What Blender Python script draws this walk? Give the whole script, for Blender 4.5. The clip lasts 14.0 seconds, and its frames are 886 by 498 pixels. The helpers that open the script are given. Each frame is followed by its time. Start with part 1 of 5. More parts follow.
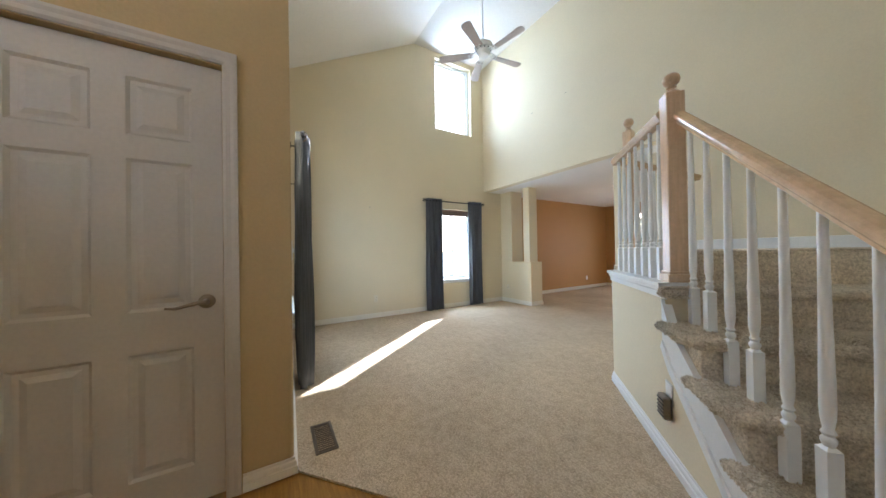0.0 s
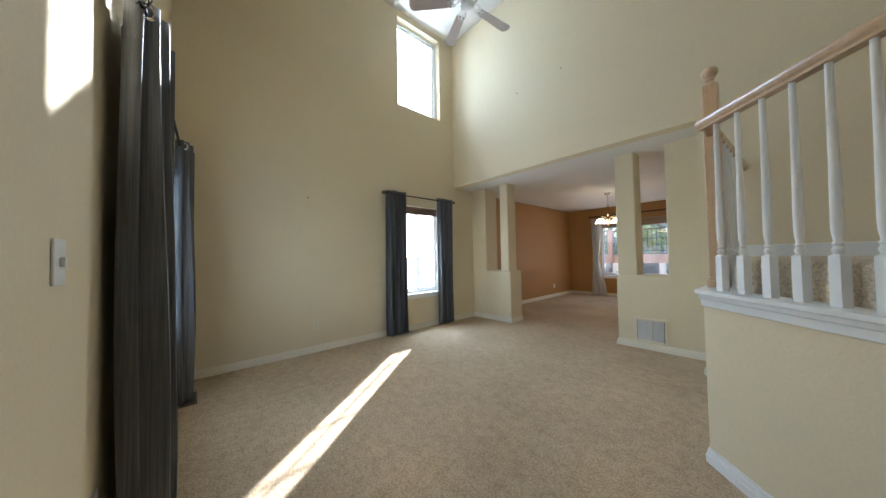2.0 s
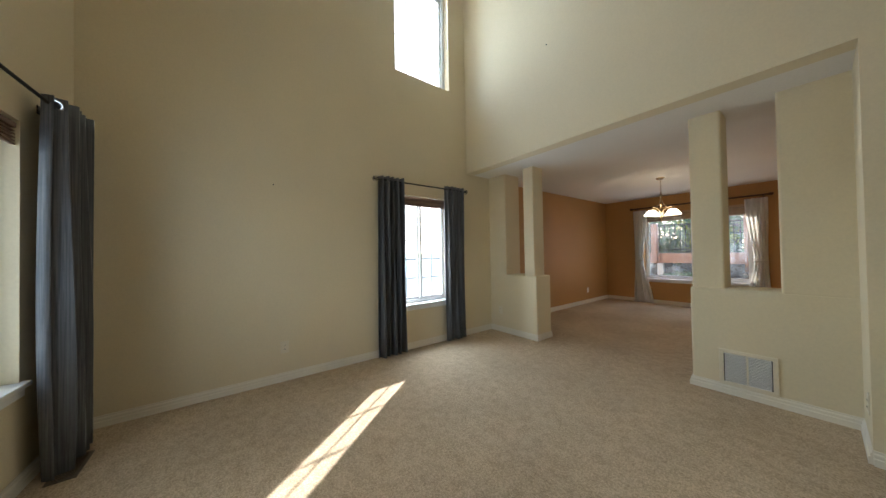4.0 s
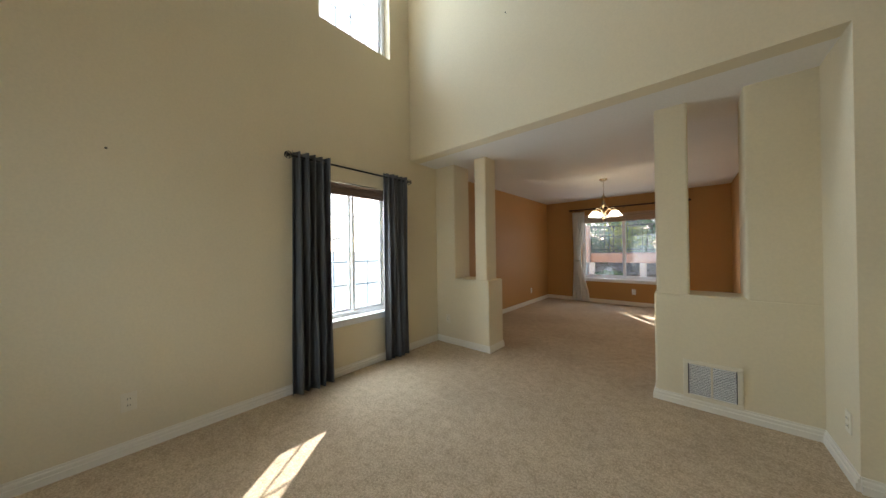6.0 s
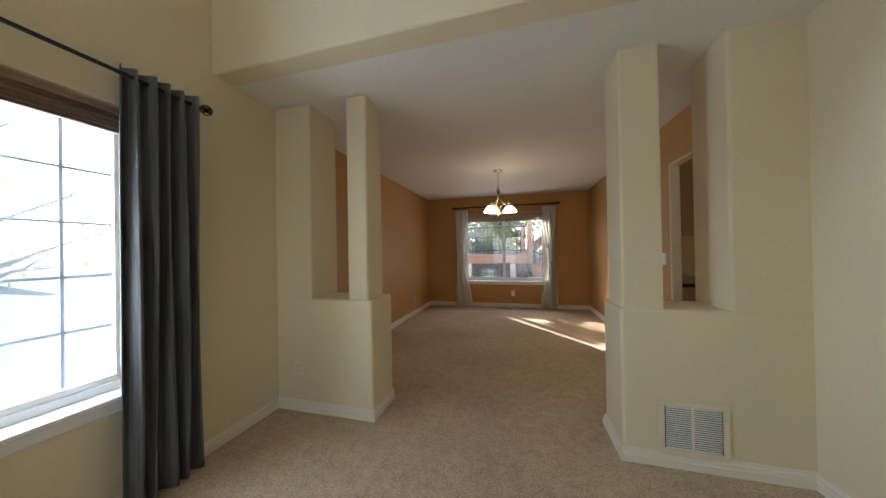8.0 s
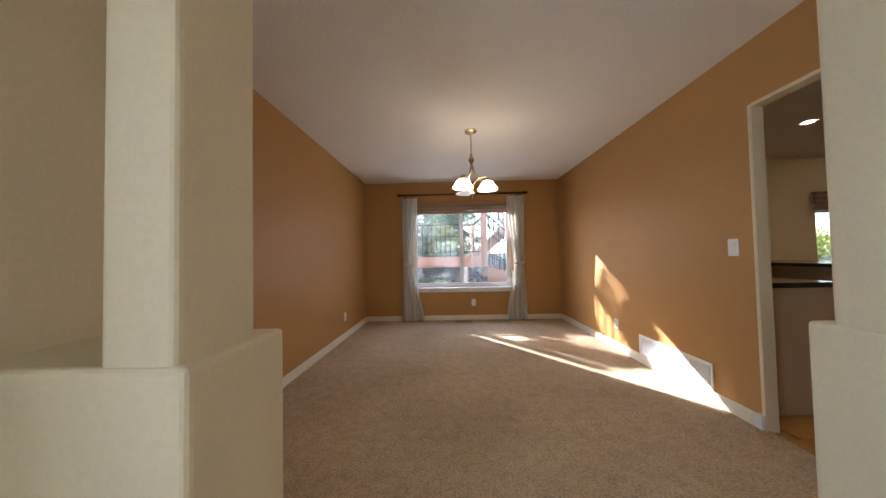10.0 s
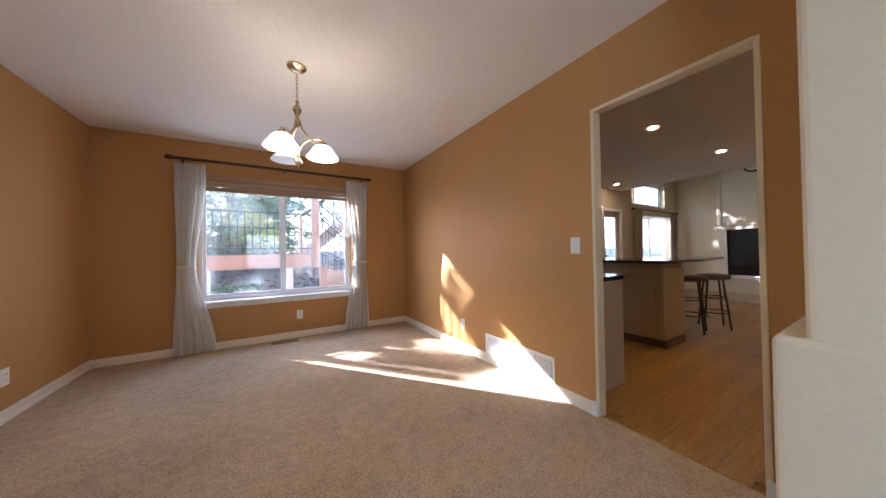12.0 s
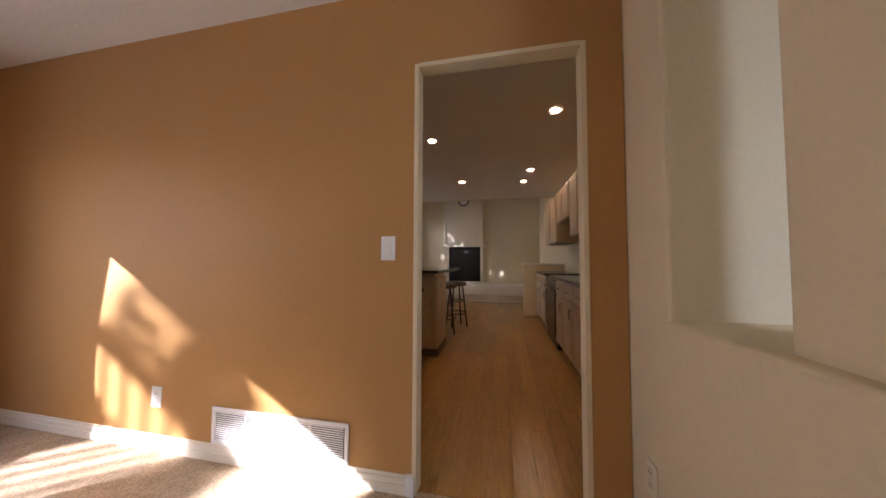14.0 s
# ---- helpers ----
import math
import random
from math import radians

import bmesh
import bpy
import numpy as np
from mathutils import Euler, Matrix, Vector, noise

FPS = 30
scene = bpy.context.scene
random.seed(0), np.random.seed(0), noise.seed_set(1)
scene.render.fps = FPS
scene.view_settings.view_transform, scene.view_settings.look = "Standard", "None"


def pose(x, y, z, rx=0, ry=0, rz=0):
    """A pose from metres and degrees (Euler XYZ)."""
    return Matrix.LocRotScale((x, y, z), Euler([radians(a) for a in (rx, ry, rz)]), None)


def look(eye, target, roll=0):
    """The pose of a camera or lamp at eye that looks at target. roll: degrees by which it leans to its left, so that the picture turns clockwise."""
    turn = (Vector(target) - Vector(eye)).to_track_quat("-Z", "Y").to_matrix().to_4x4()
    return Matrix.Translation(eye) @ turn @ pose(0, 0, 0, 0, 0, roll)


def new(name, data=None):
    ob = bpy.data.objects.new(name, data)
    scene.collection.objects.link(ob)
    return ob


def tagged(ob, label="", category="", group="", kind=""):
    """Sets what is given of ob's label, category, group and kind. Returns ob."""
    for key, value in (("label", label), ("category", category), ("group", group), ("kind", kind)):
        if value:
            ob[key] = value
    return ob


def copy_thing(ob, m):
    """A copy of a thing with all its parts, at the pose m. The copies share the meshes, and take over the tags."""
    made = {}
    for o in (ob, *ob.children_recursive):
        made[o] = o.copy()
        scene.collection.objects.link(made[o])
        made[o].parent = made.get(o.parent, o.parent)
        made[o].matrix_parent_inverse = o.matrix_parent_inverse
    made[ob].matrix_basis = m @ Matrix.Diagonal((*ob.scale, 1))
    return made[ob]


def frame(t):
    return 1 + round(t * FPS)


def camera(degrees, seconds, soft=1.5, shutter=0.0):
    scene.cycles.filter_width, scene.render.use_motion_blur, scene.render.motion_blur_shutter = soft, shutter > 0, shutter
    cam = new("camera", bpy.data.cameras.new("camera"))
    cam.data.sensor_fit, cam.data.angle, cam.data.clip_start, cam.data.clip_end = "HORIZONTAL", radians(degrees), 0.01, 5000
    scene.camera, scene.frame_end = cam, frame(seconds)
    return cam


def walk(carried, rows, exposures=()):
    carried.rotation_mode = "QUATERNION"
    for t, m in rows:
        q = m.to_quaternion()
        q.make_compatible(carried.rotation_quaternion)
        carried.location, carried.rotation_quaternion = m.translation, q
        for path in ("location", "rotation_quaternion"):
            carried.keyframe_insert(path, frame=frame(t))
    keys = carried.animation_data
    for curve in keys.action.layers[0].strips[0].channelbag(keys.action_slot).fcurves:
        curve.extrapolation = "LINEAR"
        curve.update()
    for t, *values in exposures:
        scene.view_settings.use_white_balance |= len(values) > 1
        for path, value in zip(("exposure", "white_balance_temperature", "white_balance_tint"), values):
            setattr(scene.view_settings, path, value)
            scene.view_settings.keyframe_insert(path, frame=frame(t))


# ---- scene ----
cam = camera(114.9, 14.0)
PATH = [
    (0, (0.53, 0.315, 1.139), (-1.189, 1.336, 1.156), -1.0),
    (0.5, (0.217, 0.367, 1.15), (-1.428, 1.503, 1.171), -1.0),
    (1, (-0.081, 0.462, 1.158), (-1.661, 1.688, 1.188), -1.2),
    (1.5, (-0.371, 0.563, 1.165), (-1.895, 1.857, 1.21), -1.1),
    (2, (-0.603, 0.668, 1.166), (-2.1, 1.993, 1.219), -1.1),
    (2.5, (-0.784, 0.822, 1.188), (-2.291, 2.136, 1.238), -1.0),
    (5, (-1.344, 1.684, 1.254), (-2.974, 2.842, 1.273), -1.1),
    (5.5, (-1.462, 1.745, 1.264), (-2.972, 3.056, 1.274), -1.0),
    (6, (-1.637, 1.794, 1.273), (-2.952, 3.301, 1.281), -0.8),
    (6.5, (-1.817, 1.928, 1.295), (-2.928, 3.591, 1.287), -0.7),
    (7, (-2.034, 2.173, 1.296), (-2.939, 3.957, 1.28), -0.7),
    (7.5, (-2.264, 2.506, 1.272), (-2.96, 4.381, 1.271), -0.9),
    (8, (-2.45, 2.89, 1.25), (-2.963, 4.823, 1.261), -1.0),
    (10.5, (-2.992, 4.415, 1.095), (-2.888, 6.411, 1.151), -1.1),
    (11, (-2.99, 4.569, 1.106), (-2.665, 6.542, 1.14), -1.1),
    (11.5, (-2.944, 4.746, 1.133), (-2.296, 6.639, 1.147), -1.6),
    (12, (-2.882, 4.943, 1.1), (-1.847, 6.654, 1.121), -1.0),
    (12.5, (-2.775, 5.173, 1.062), (-1.367, 6.593, 1.1), -0.4),
    (13, (-2.634, 5.372, 1.058), (-0.934, 6.426, 1.088), -0.4),
    (13.5, (-2.49, 5.546, 1.054), (-0.609, 6.221, 1.121), 0.0),
    (14, (-2.338, 5.63, 1.071), (-0.381, 6.033, 1.154), 0.2),
]
walk(cam, [(t, look(eye, target, roll)) for t, eye, target, roll in PATH],
     [(0, 3.04, 5470, 11), (0.5, 3.03, 5410, 10), (1.5, 2.68, 5560, 9), (2.5, 2.31, 5900, 9), (5, 2.16, 6290, 10), (6.5, 2.21, 6370, 10), (7.5, 2.18, 6170, 9), (8, 2.12, 6300, 10), (10.5, 2.72, 5830, 16), (12.5, 2.94, 5470, 19), (13.5, 2.72, 5680, 21), (14, 2.71, 5880, 24)])

# ---- world, sun, lights, exposure ----
AZ = math.atan2(0.625, -0.781)          # heading in which the sunlight travels
EL = radians(26)
world = bpy.data.worlds.new("world")
scene.world = world
world.use_nodes = True
wn = world.node_tree
sky = wn.nodes.new("ShaderNodeTexSky")
sky.sky_type = "NISHITA"
sky.sun_disc = False
sky.sun_elevation = EL
sky.sun_rotation = math.atan2(-0.625, 0.781)
wn.links.new(sky.outputs["Color"], wn.nodes["Background"].inputs["Color"])
wn.nodes["Background"].inputs["Strength"].default_value = 0.15

sun = new("sun", bpy.data.lights.new("sun", "SUN"))
sun.data.energy = 4.3
sun.data.angle = radians(0.6)
sun.data.color = (1.0, 0.99, 0.98)
sun.matrix_world = look((-0.625 * 20, 0.781 * 20, math.tan(EL) * 20), (0, 0, 0))


def sky_lamp(name, eye, target, w, h, power, color=(0.72, 0.86, 1.0)):
    ob = new(name, bpy.data.lights.new(name, "AREA"))
    ob.data.shape, ob.data.size, ob.data.size_y, ob.data.energy, ob.data.color = "RECTANGLE", w, h, power, color
    ob.matrix_world = look(eye, target)
    return ob


sky_lamp("daylight_west_low", (-4.55, 3.5, 1.25), (0, 3.5, 1.25), 0.85, 1.3, 8.5)
sky_lamp("daylight_west_high", (-5.35, 3.4, 4.45), (0, 1.3, 3.3), 2.2, 2.4, 62)
sky_lamp("daylight_south", (-3.2, 0.26, 1.25), (-3.2, 4, 1.25), 1.15, 1.3, 3.0)
sky_lamp("daylight_dining", (-2.72, 9.37, 1.25), (-2.72, 4, 1.25), 1.65, 1.3, 2.3, (0.86, 0.93, 1.0))
# fill light for the stairs, set in an added window out of view
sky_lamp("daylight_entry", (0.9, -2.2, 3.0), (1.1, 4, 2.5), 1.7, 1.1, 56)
sky_lamp("daylight_family", (5.7, 8.6, 1.5), (5.7, 4, 1.2), 1.8, 1.3, 2.6, (1.0, 0.96, 0.88))


# ---- materials ----
def material(name, color, rough=0.6, metal=0.0, grain=40.0, vary=0.06, big=1.2, bigvary=0.06, bump=0.1, dist=0.002, spec=0.5):
    m = bpy.data.materials.new(name)
    m.use_nodes = True
    n, l = m.node_tree.nodes, m.node_tree.links
    b = n["Principled BSDF"]
    b.inputs["Roughness"].default_value, b.inputs["Metallic"].default_value = rough, metal
    b.inputs["Specular IOR Level"].default_value = spec
    tc = n.new("ShaderNodeTexCoord")
    fine, broad = n.new("ShaderNodeTexNoise"), n.new("ShaderNodeTexNoise")
    fine.inputs["Scale"].default_value, broad.inputs["Scale"].default_value = grain, big
    fine.inputs["Detail"].default_value, broad.inputs["Detail"].default_value = 3, 4
    l.new(tc.outputs["Object"], fine.inputs["Vector"])
    l.new(tc.outputs["Object"], broad.inputs["Vector"])
    r1, r2 = n.new("ShaderNodeMapRange"), n.new("ShaderNodeMapRange")
    for r, v, src in ((r1, vary, fine), (r2, bigvary, broad)):
        r.inputs["From Min"].default_value, r.inputs["From Max"].default_value = 0.3, 0.7
        r.inputs["To Min"].default_value, r.inputs["To Max"].default_value = 1 - v, 1 + v
        l.new(src.outputs["Fac"], r.inputs["Value"])
    mul = n.new("ShaderNodeMath")
    mul.operation = "MULTIPLY"
    l.new(r1.outputs["Result"], mul.inputs[0])
    l.new(r2.outputs["Result"], mul.inputs[1])
    mix = n.new("ShaderNodeVectorMath")
    mix.operation = "SCALE"
    mix.inputs[0].default_value = color
    l.new(mul.outputs["Value"], mix.inputs["Scale"])
    l.new(mix.outputs["Vector"], b.inputs["Base Color"])
    if bump:
        bp = n.new("ShaderNodeBump")
        bp.inputs["Strength"].default_value, bp.inputs["Distance"].default_value = bump, dist
        l.new(fine.outputs["Fac"], bp.inputs["Height"])
        l.new(bp.outputs["Normal"], b.inputs["Normal"])
    return m


def carpet_material(name, light, dark, scale=150.0, depth=0.004):
    m = material(name, light, 1.0, 0, scale, 0.10, 1.1, 0.13, 0.8, depth, 0.1)
    n, l = m.node_tree.nodes, m.node_tree.links
    tc = n["Texture Coordinate"]
    nz, tuft = n.new("ShaderNodeTexNoise"), n.new("ShaderNodeTexNoise")
    nz.inputs["Scale"].default_value, nz.inputs["Detail"].default_value, nz.inputs["Roughness"].default_value = scale * 0.5, 6, 0.7
    tuft.inputs["Scale"].default_value, tuft.inputs["Detail"].default_value, tuft.inputs["Roughness"].default_value = scale * 0.09, 5, 0.75
    nz.inputs["Distortion"].default_value = 0.15
    l.new(tc.outputs["Object"], nz.inputs["Vector"])
    l.new(tc.outputs["Object"], tuft.inputs["Vector"])
    both = n.new("ShaderNodeMix")
    both.inputs["Factor"].default_value = 0.34
    l.new(nz.outputs["Fac"], both.inputs["A"])
    l.new(tuft.outputs["Fac"], both.inputs["B"])
    ramp = n.new("ShaderNodeValToRGB")
    ramp.color_ramp.elements[0].position, ramp.color_ramp.elements[1].position = 0.38, 0.57
    ramp.color_ramp.elements[0].color, ramp.color_ramp.elements[1].color = (*dark, 1), (*light, 1)
    l.new(both.outputs["Result"], ramp.inputs["Fac"])
    l.new(ramp.outputs["Color"], n["Vector Math"].inputs[0])
    l.new(nz.outputs["Fac"], n["Bump"].inputs["Height"])
    return m


def wood_material(name, light, dark, along=(1, 14, 14), rough=0.35, scale=6.0):
    m = material(name, light, rough, 0, 60, 0.05, 2, 0.06, 0.05, 0.001)
    n, l = m.node_tree.nodes, m.node_tree.links
    tc = n["Texture Coordinate"]
    mp = n.new("ShaderNodeMapping")
    mp.inputs["Scale"].default_value = along
    oi = n.new("ShaderNodeObjectInfo")
    off = n.new("ShaderNodeVectorMath")
    off.operation = "ADD"
    l.new(tc.outputs["Object"], off.inputs[0])
    l.new(oi.outputs["Random"], off.inputs[1])
    l.new(off.outputs["Vector"], mp.inputs["Vector"])
    g = n.new("ShaderNodeTexNoise")
    g.inputs["Scale"].default_value, g.inputs["Detail"].default_value, g.inputs["Distortion"].default_value = scale, 5, 0.6
    l.new(mp.outputs["Vector"], g.inputs["Vector"])
    ramp = n.new("ShaderNodeValToRGB")
    ramp.color_ramp.elements[0].position, ramp.color_ramp.elements[1].position = 0.3, 0.7
    ramp.color_ramp.elements[0].color, ramp.color_ramp.elements[1].color = (*dark, 1), (*light, 1)
    l.new(g.outputs["Fac"], ramp.inputs["Fac"])
    hsv = n.new("ShaderNodeHueSaturation")
    rr = n.new("ShaderNodeMapRange")
    rr.inputs["To Min"].default_value, rr.inputs["To Max"].default_value = 0.82, 1.14
    l.new(oi.outputs["Random"], rr.inputs["Value"])
    l.new(rr.outputs["Result"], hsv.inputs["Value"])
    l.new(ramp.outputs["Color"], hsv.inputs["Color"])
    l.new(hsv.outputs["Color"], n["Vector Math"].inputs[0])
    return m


def glass_material(name):
    m = bpy.data.materials.new(name)
    m.use_nodes = True
    n, l = m.node_tree.nodes, m.node_tree.links
    n.remove(n["Principled BSDF"])
    tr, gl, mx = n.new("ShaderNodeBsdfTransparent"), n.new("ShaderNodeBsdfGlossy"), n.new("ShaderNodeMixShader")
    gl.inputs["Roughness"].default_value = 0.02
    mx.inputs["Fac"].default_value = 0.05
    l.new(tr.outputs["BSDF"], mx.inputs[1])
    l.new(gl.outputs["BSDF"], mx.inputs[2])
    # pale uneven haze mixed into the panes for glare; it catches the sun
    tl, haze = n.new("ShaderNodeBsdfTranslucent"), n.new("ShaderNodeMixShader")
    tl.inputs["Color"].default_value = (0.86, 0.93, 1.0, 1)
    haze_noise, rng = n.new("ShaderNodeTexNoise"), n.new("ShaderNodeMapRange")
    haze_noise.inputs["Scale"].default_value, haze_noise.inputs["Detail"].default_value = 3.0, 4
    rng.inputs["From Min"].default_value, rng.inputs["From Max"].default_value = 0.3, 0.7
    rng.inputs["To Min"].default_value, rng.inputs["To Max"].default_value = 0.008, 0.034
    l.new(n.new("ShaderNodeTexCoord").outputs["Object"], haze_noise.inputs["Vector"])
    l.new(haze_noise.outputs["Fac"], rng.inputs["Value"])
    l.new(rng.outputs["Result"], haze.inputs["Fac"])
    l.new(mx.outputs["Shader"], haze.inputs[1])
    l.new(tl.outputs["BSDF"], haze.inputs[2])
    l.new(haze.outputs["Shader"], n["Material Output"].inputs["Surface"])
    return m


def glow_material(name, color, strength, base=(0.9, 0.9, 0.9)):
    m = material(name, base, 0.4, 0, 20, 0.02, 2, 0.02, 0)
    b = m.node_tree.nodes["Principled BSDF"]
    b.inputs["Emission Color"].default_value = (*color, 1)
    b.inputs["Emission Strength"].default_value = strength
    return m


M_CREAM = material("cream_wall_paint", (0.73, 0.63, 0.435), 0.75, 0, 70, 0.025, 0.9, 0.03, 0.25, 0.003, 0.3)
# entry wall tone, darker and more orange than the cream
M_TAN = material("tan_entry_wall", (0.54, 0.40, 0.21), 0.75, 0, 70, 0.025, 0.9, 0.03, 0.25, 0.003, 0.3)
M_OCHRE = material("ochre_dining_paint", (0.47, 0.252, 0.082), 0.55, 0, 70, 0.03, 0.9, 0.04, 0.25, 0.003, 0.35)
M_CEIL = material("white_ceiling_texture", (0.80, 0.76, 0.70), 0.9, 0, 60, 0.03, 0.8, 0.03, 0.4, 0.006, 0.2)
M_WHITE = material("white_trim_paint", (0.80, 0.79, 0.76), 0.4, 0, 50, 0.02, 2, 0.03, 0.08, 0.001)
# trim white tinted cream, for the warm light along the walls
M_BASE = material("warm_lit_baseboard_white", (0.79, 0.73, 0.61), 0.4, 0, 50, 0.02, 2, 0.03, 0.08, 0.001)
# white darkened in the colour, to offset the added entry light
M_DOOR = material("dimmed_white_door_paint", (0.56, 0.52, 0.47), 0.45, 0, 60, 0.03, 1.5, 0.03, 0.1, 0.001)
M_PLATE = material("white_plastic", (0.82, 0.81, 0.78), 0.35, 0, 50, 0.01, 2, 0.02, 0)
M_ALMOND = material("almond_painted_metal", (0.74, 0.66, 0.50), 0.45, 0, 50, 0.02, 2, 0.03, 0.05)
M_DARK = material("dark_slot", (0.03, 0.03, 0.03), 0.8, 0, 30, 0.1, 2, 0.1, 0)
M_CARPET = carpet_material("beige_frieze_carpet", (0.61, 0.475, 0.32), (0.35, 0.262, 0.168))
M_STAIRCARPET = carpet_material("stair_carpet", (0.78, 0.68, 0.52), (0.50, 0.41, 0.295), 130, 0.010)
M_OAK = wood_material("pale_oak_newel", (0.70, 0.50, 0.32), (0.60, 0.41, 0.25), (9, 9, 1), 0.28)
M_OAKR = wood_material("pale_oak_rail", (0.70, 0.50, 0.31), (0.60, 0.41, 0.245), (3, 3, 3), 0.22)
M_PLANK = wood_material("honey_oak_floor", (0.50, 0.26, 0.05), (0.33, 0.155, 0.028), (1, 12, 12), 0.3)
M_CHAR = wood_material("charcoal_curtain", (0.135, 0.138, 0.145), (0.05, 0.052, 0.057), (14, 14, 0.22), 0.5, 10.0)
M_SHEER = material("white_cotton_curtain", (0.86, 0.84, 0.79), 0.9, 0, 180, 0.04, 3, 0.04, 0.2, 0.001, 0.2)
tl, tm = M_SHEER.node_tree.nodes.new("ShaderNodeBsdfTranslucent"), M_SHEER.node_tree.nodes.new("ShaderNodeMixShader")
tl.inputs["Color"].default_value, tm.inputs["Fac"].default_value = (0.88, 0.86, 0.81, 1), 0.5
M_SHEER.node_tree.links.new(M_SHEER.node_tree.nodes["Principled BSDF"].outputs["BSDF"], tm.inputs[1])
M_SHEER.node_tree.links.new(tl.outputs["BSDF"], tm.inputs[2])
M_SHEER.node_tree.links.new(tm.outputs["Shader"], M_SHEER.node_tree.nodes["Material Output"].inputs["Surface"])
M_IRON = material("black_iron", (0.02, 0.019, 0.018), 0.45, 0.6, 60, 0.1, 3, 0.1, 0.1)
M_BRONZE = material("bronze_rod", (0.07, 0.035, 0.02), 0.4, 0.7, 60, 0.1, 3, 0.1, 0.1)
M_NICKEL = material("antique_brass", (0.52, 0.42, 0.27), 0.25, 1.0, 60, 0.08, 3, 0.08, 0.05)
M_LEVER = material("satin_nickel", (0.24, 0.20, 0.155), 0.3, 1.0, 60, 0.08, 3, 0.08, 0.05)
M_CHROME = material("chrome_grommet", (0.8, 0.8, 0.8), 0.12, 1.0, 60, 0.02, 3, 0.02, 0)
M_BLIND = wood_material("woven_bamboo", (0.36, 0.24, 0.17), (0.17, 0.10, 0.07), (1, 1, 40), 0.6)
M_BLINDP = wood_material("tan_woven_shade", (0.50, 0.35, 0.22), (0.33, 0.21, 0.12), (1, 1, 40), 0.7)
M_VINYL = material("white_vinyl_frame", (0.82, 0.82, 0.82), 0.35, 0, 40, 0.01, 2, 0.02, 0)
# muntin white turned blue-grey, for the shade on bars against the light
M_MUNTIN = material("backlit_muntin_tone", (0.42, 0.49, 0.57), 0.5, 0, 40, 0.02, 2, 0.03, 0)
M_GLASS = glass_material("window_glass")
M_SHADE = glow_material("lit_opal_glass", (1.0, 0.84, 0.60), 2.1)
M_OPAL = material("unlit_opal_glass", (0.74, 0.71, 0.64), 0.3, 0, 20, 0.02, 2, 0.03, 0)
M_LAMP = glow_material("lit_recessed_lamp", (1.0, 0.70, 0.40), 36.0)
M_FANW = material("white_fan_enamel", (0.78, 0.77, 0.75), 0.35, 0, 40, 0.02, 2, 0.02, 0.03)
# blade tone greyed in the colour, as the undersides are backlit
M_BLADE = material("backlit_fan_blade", (0.50, 0.42, 0.37), 0.5, 0, 40, 0.05, 3, 0.05, 0.05)
M_CAB = material("cream_cabinet_paint", (0.46, 0.35, 0.215), 0.45, 0, 50, 0.03, 1.5, 0.04, 0.06)
# wall cream made paler, for the sun glow on the chimney panel
M_MANTEL = material("sunlit_fireplace_cream", (0.76, 0.69, 0.55), 0.5, 0, 50, 0.02, 2, 0.03, 0.08, 0.001)
M_TOE = material("brown_toe_kick", (0.15, 0.10, 0.06), 0.6, 0, 50, 0.05, 2, 0.05, 0.05)
M_TANCLOTH = material("tan_linen_curtain", (0.42, 0.33, 0.23), 0.9, 0, 160, 0.06, 3, 0.05, 0.2, 0.001, 0.2)
M_GRANITE = material("dark_granite", (0.035, 0.03, 0.028), 0.12, 0, 220, 0.7, 14, 0.3, 0)
M_STEEL = material("dark_stove_steel", (0.05, 0.05, 0.055), 0.25, 0.8, 60, 0.1, 3, 0.1, 0)
# flat near-black for the firebox opening
M_FIREBOX = material("firebox_black", (0.015, 0.014, 0.013), 0.8, 0, 40, 0.2, 3, 0.2, 0.1)
M_STOOL = material("dark_stool_metal", (0.055, 0.042, 0.032), 0.4, 0.5, 60, 0.1, 3, 0.1, 0)
M_SEAT = material("brown_leather_seat", (0.15, 0.095, 0.06), 0.45, 0, 90, 0.15, 4, 0.1, 0.3)
M_CEDAR = wood_material("cedar_deck_wood", (0.55, 0.33, 0.225), (0.44, 0.25, 0.165), (1, 10, 10), 0.7)
M_MULCH = material("bark_mulch_ground", (0.40, 0.365, 0.33), 1.0, 0, 26, 0.6, 1.2, 0.25, 1.0, 0.06)
M_LAWN = material("pale_dry_lawn", (0.11, 0.125, 0.105), 1.0, 0, 30, 0.25, 0.5, 0.2, 0.8, 0.04)
M_LEAF = material("green_leaves", (0.075, 0.15, 0.04), 0.6, 0, 9, 0.4, 1.5, 0.35, 0)
M_LEAFY = material("yellow_green_leaves", (0.36, 0.42, 0.045), 0.6, 0, 9, 0.3, 1.5, 0.3, 0)
M_SPRUCE = material("spruce_needles", (0.11, 0.235, 0.075), 0.6, 0, 9, 0.35, 1.5, 0.3, 0)
M_BARK = material("grey_bark", (0.12, 0.095, 0.075), 0.95, 0, 30, 0.3, 4, 0.2, 0.8, 0.02)
M_SIDING = material("neighbour_siding", (0.74, 0.72, 0.69), 0.8, 0, 30, 0.05, 1, 0.06, 0.1)
M_ROOF = material("neighbour_roof", (0.36, 0.34, 0.33), 0.9, 0, 18, 0.3, 2, 0.15, 0.5, 0.02)


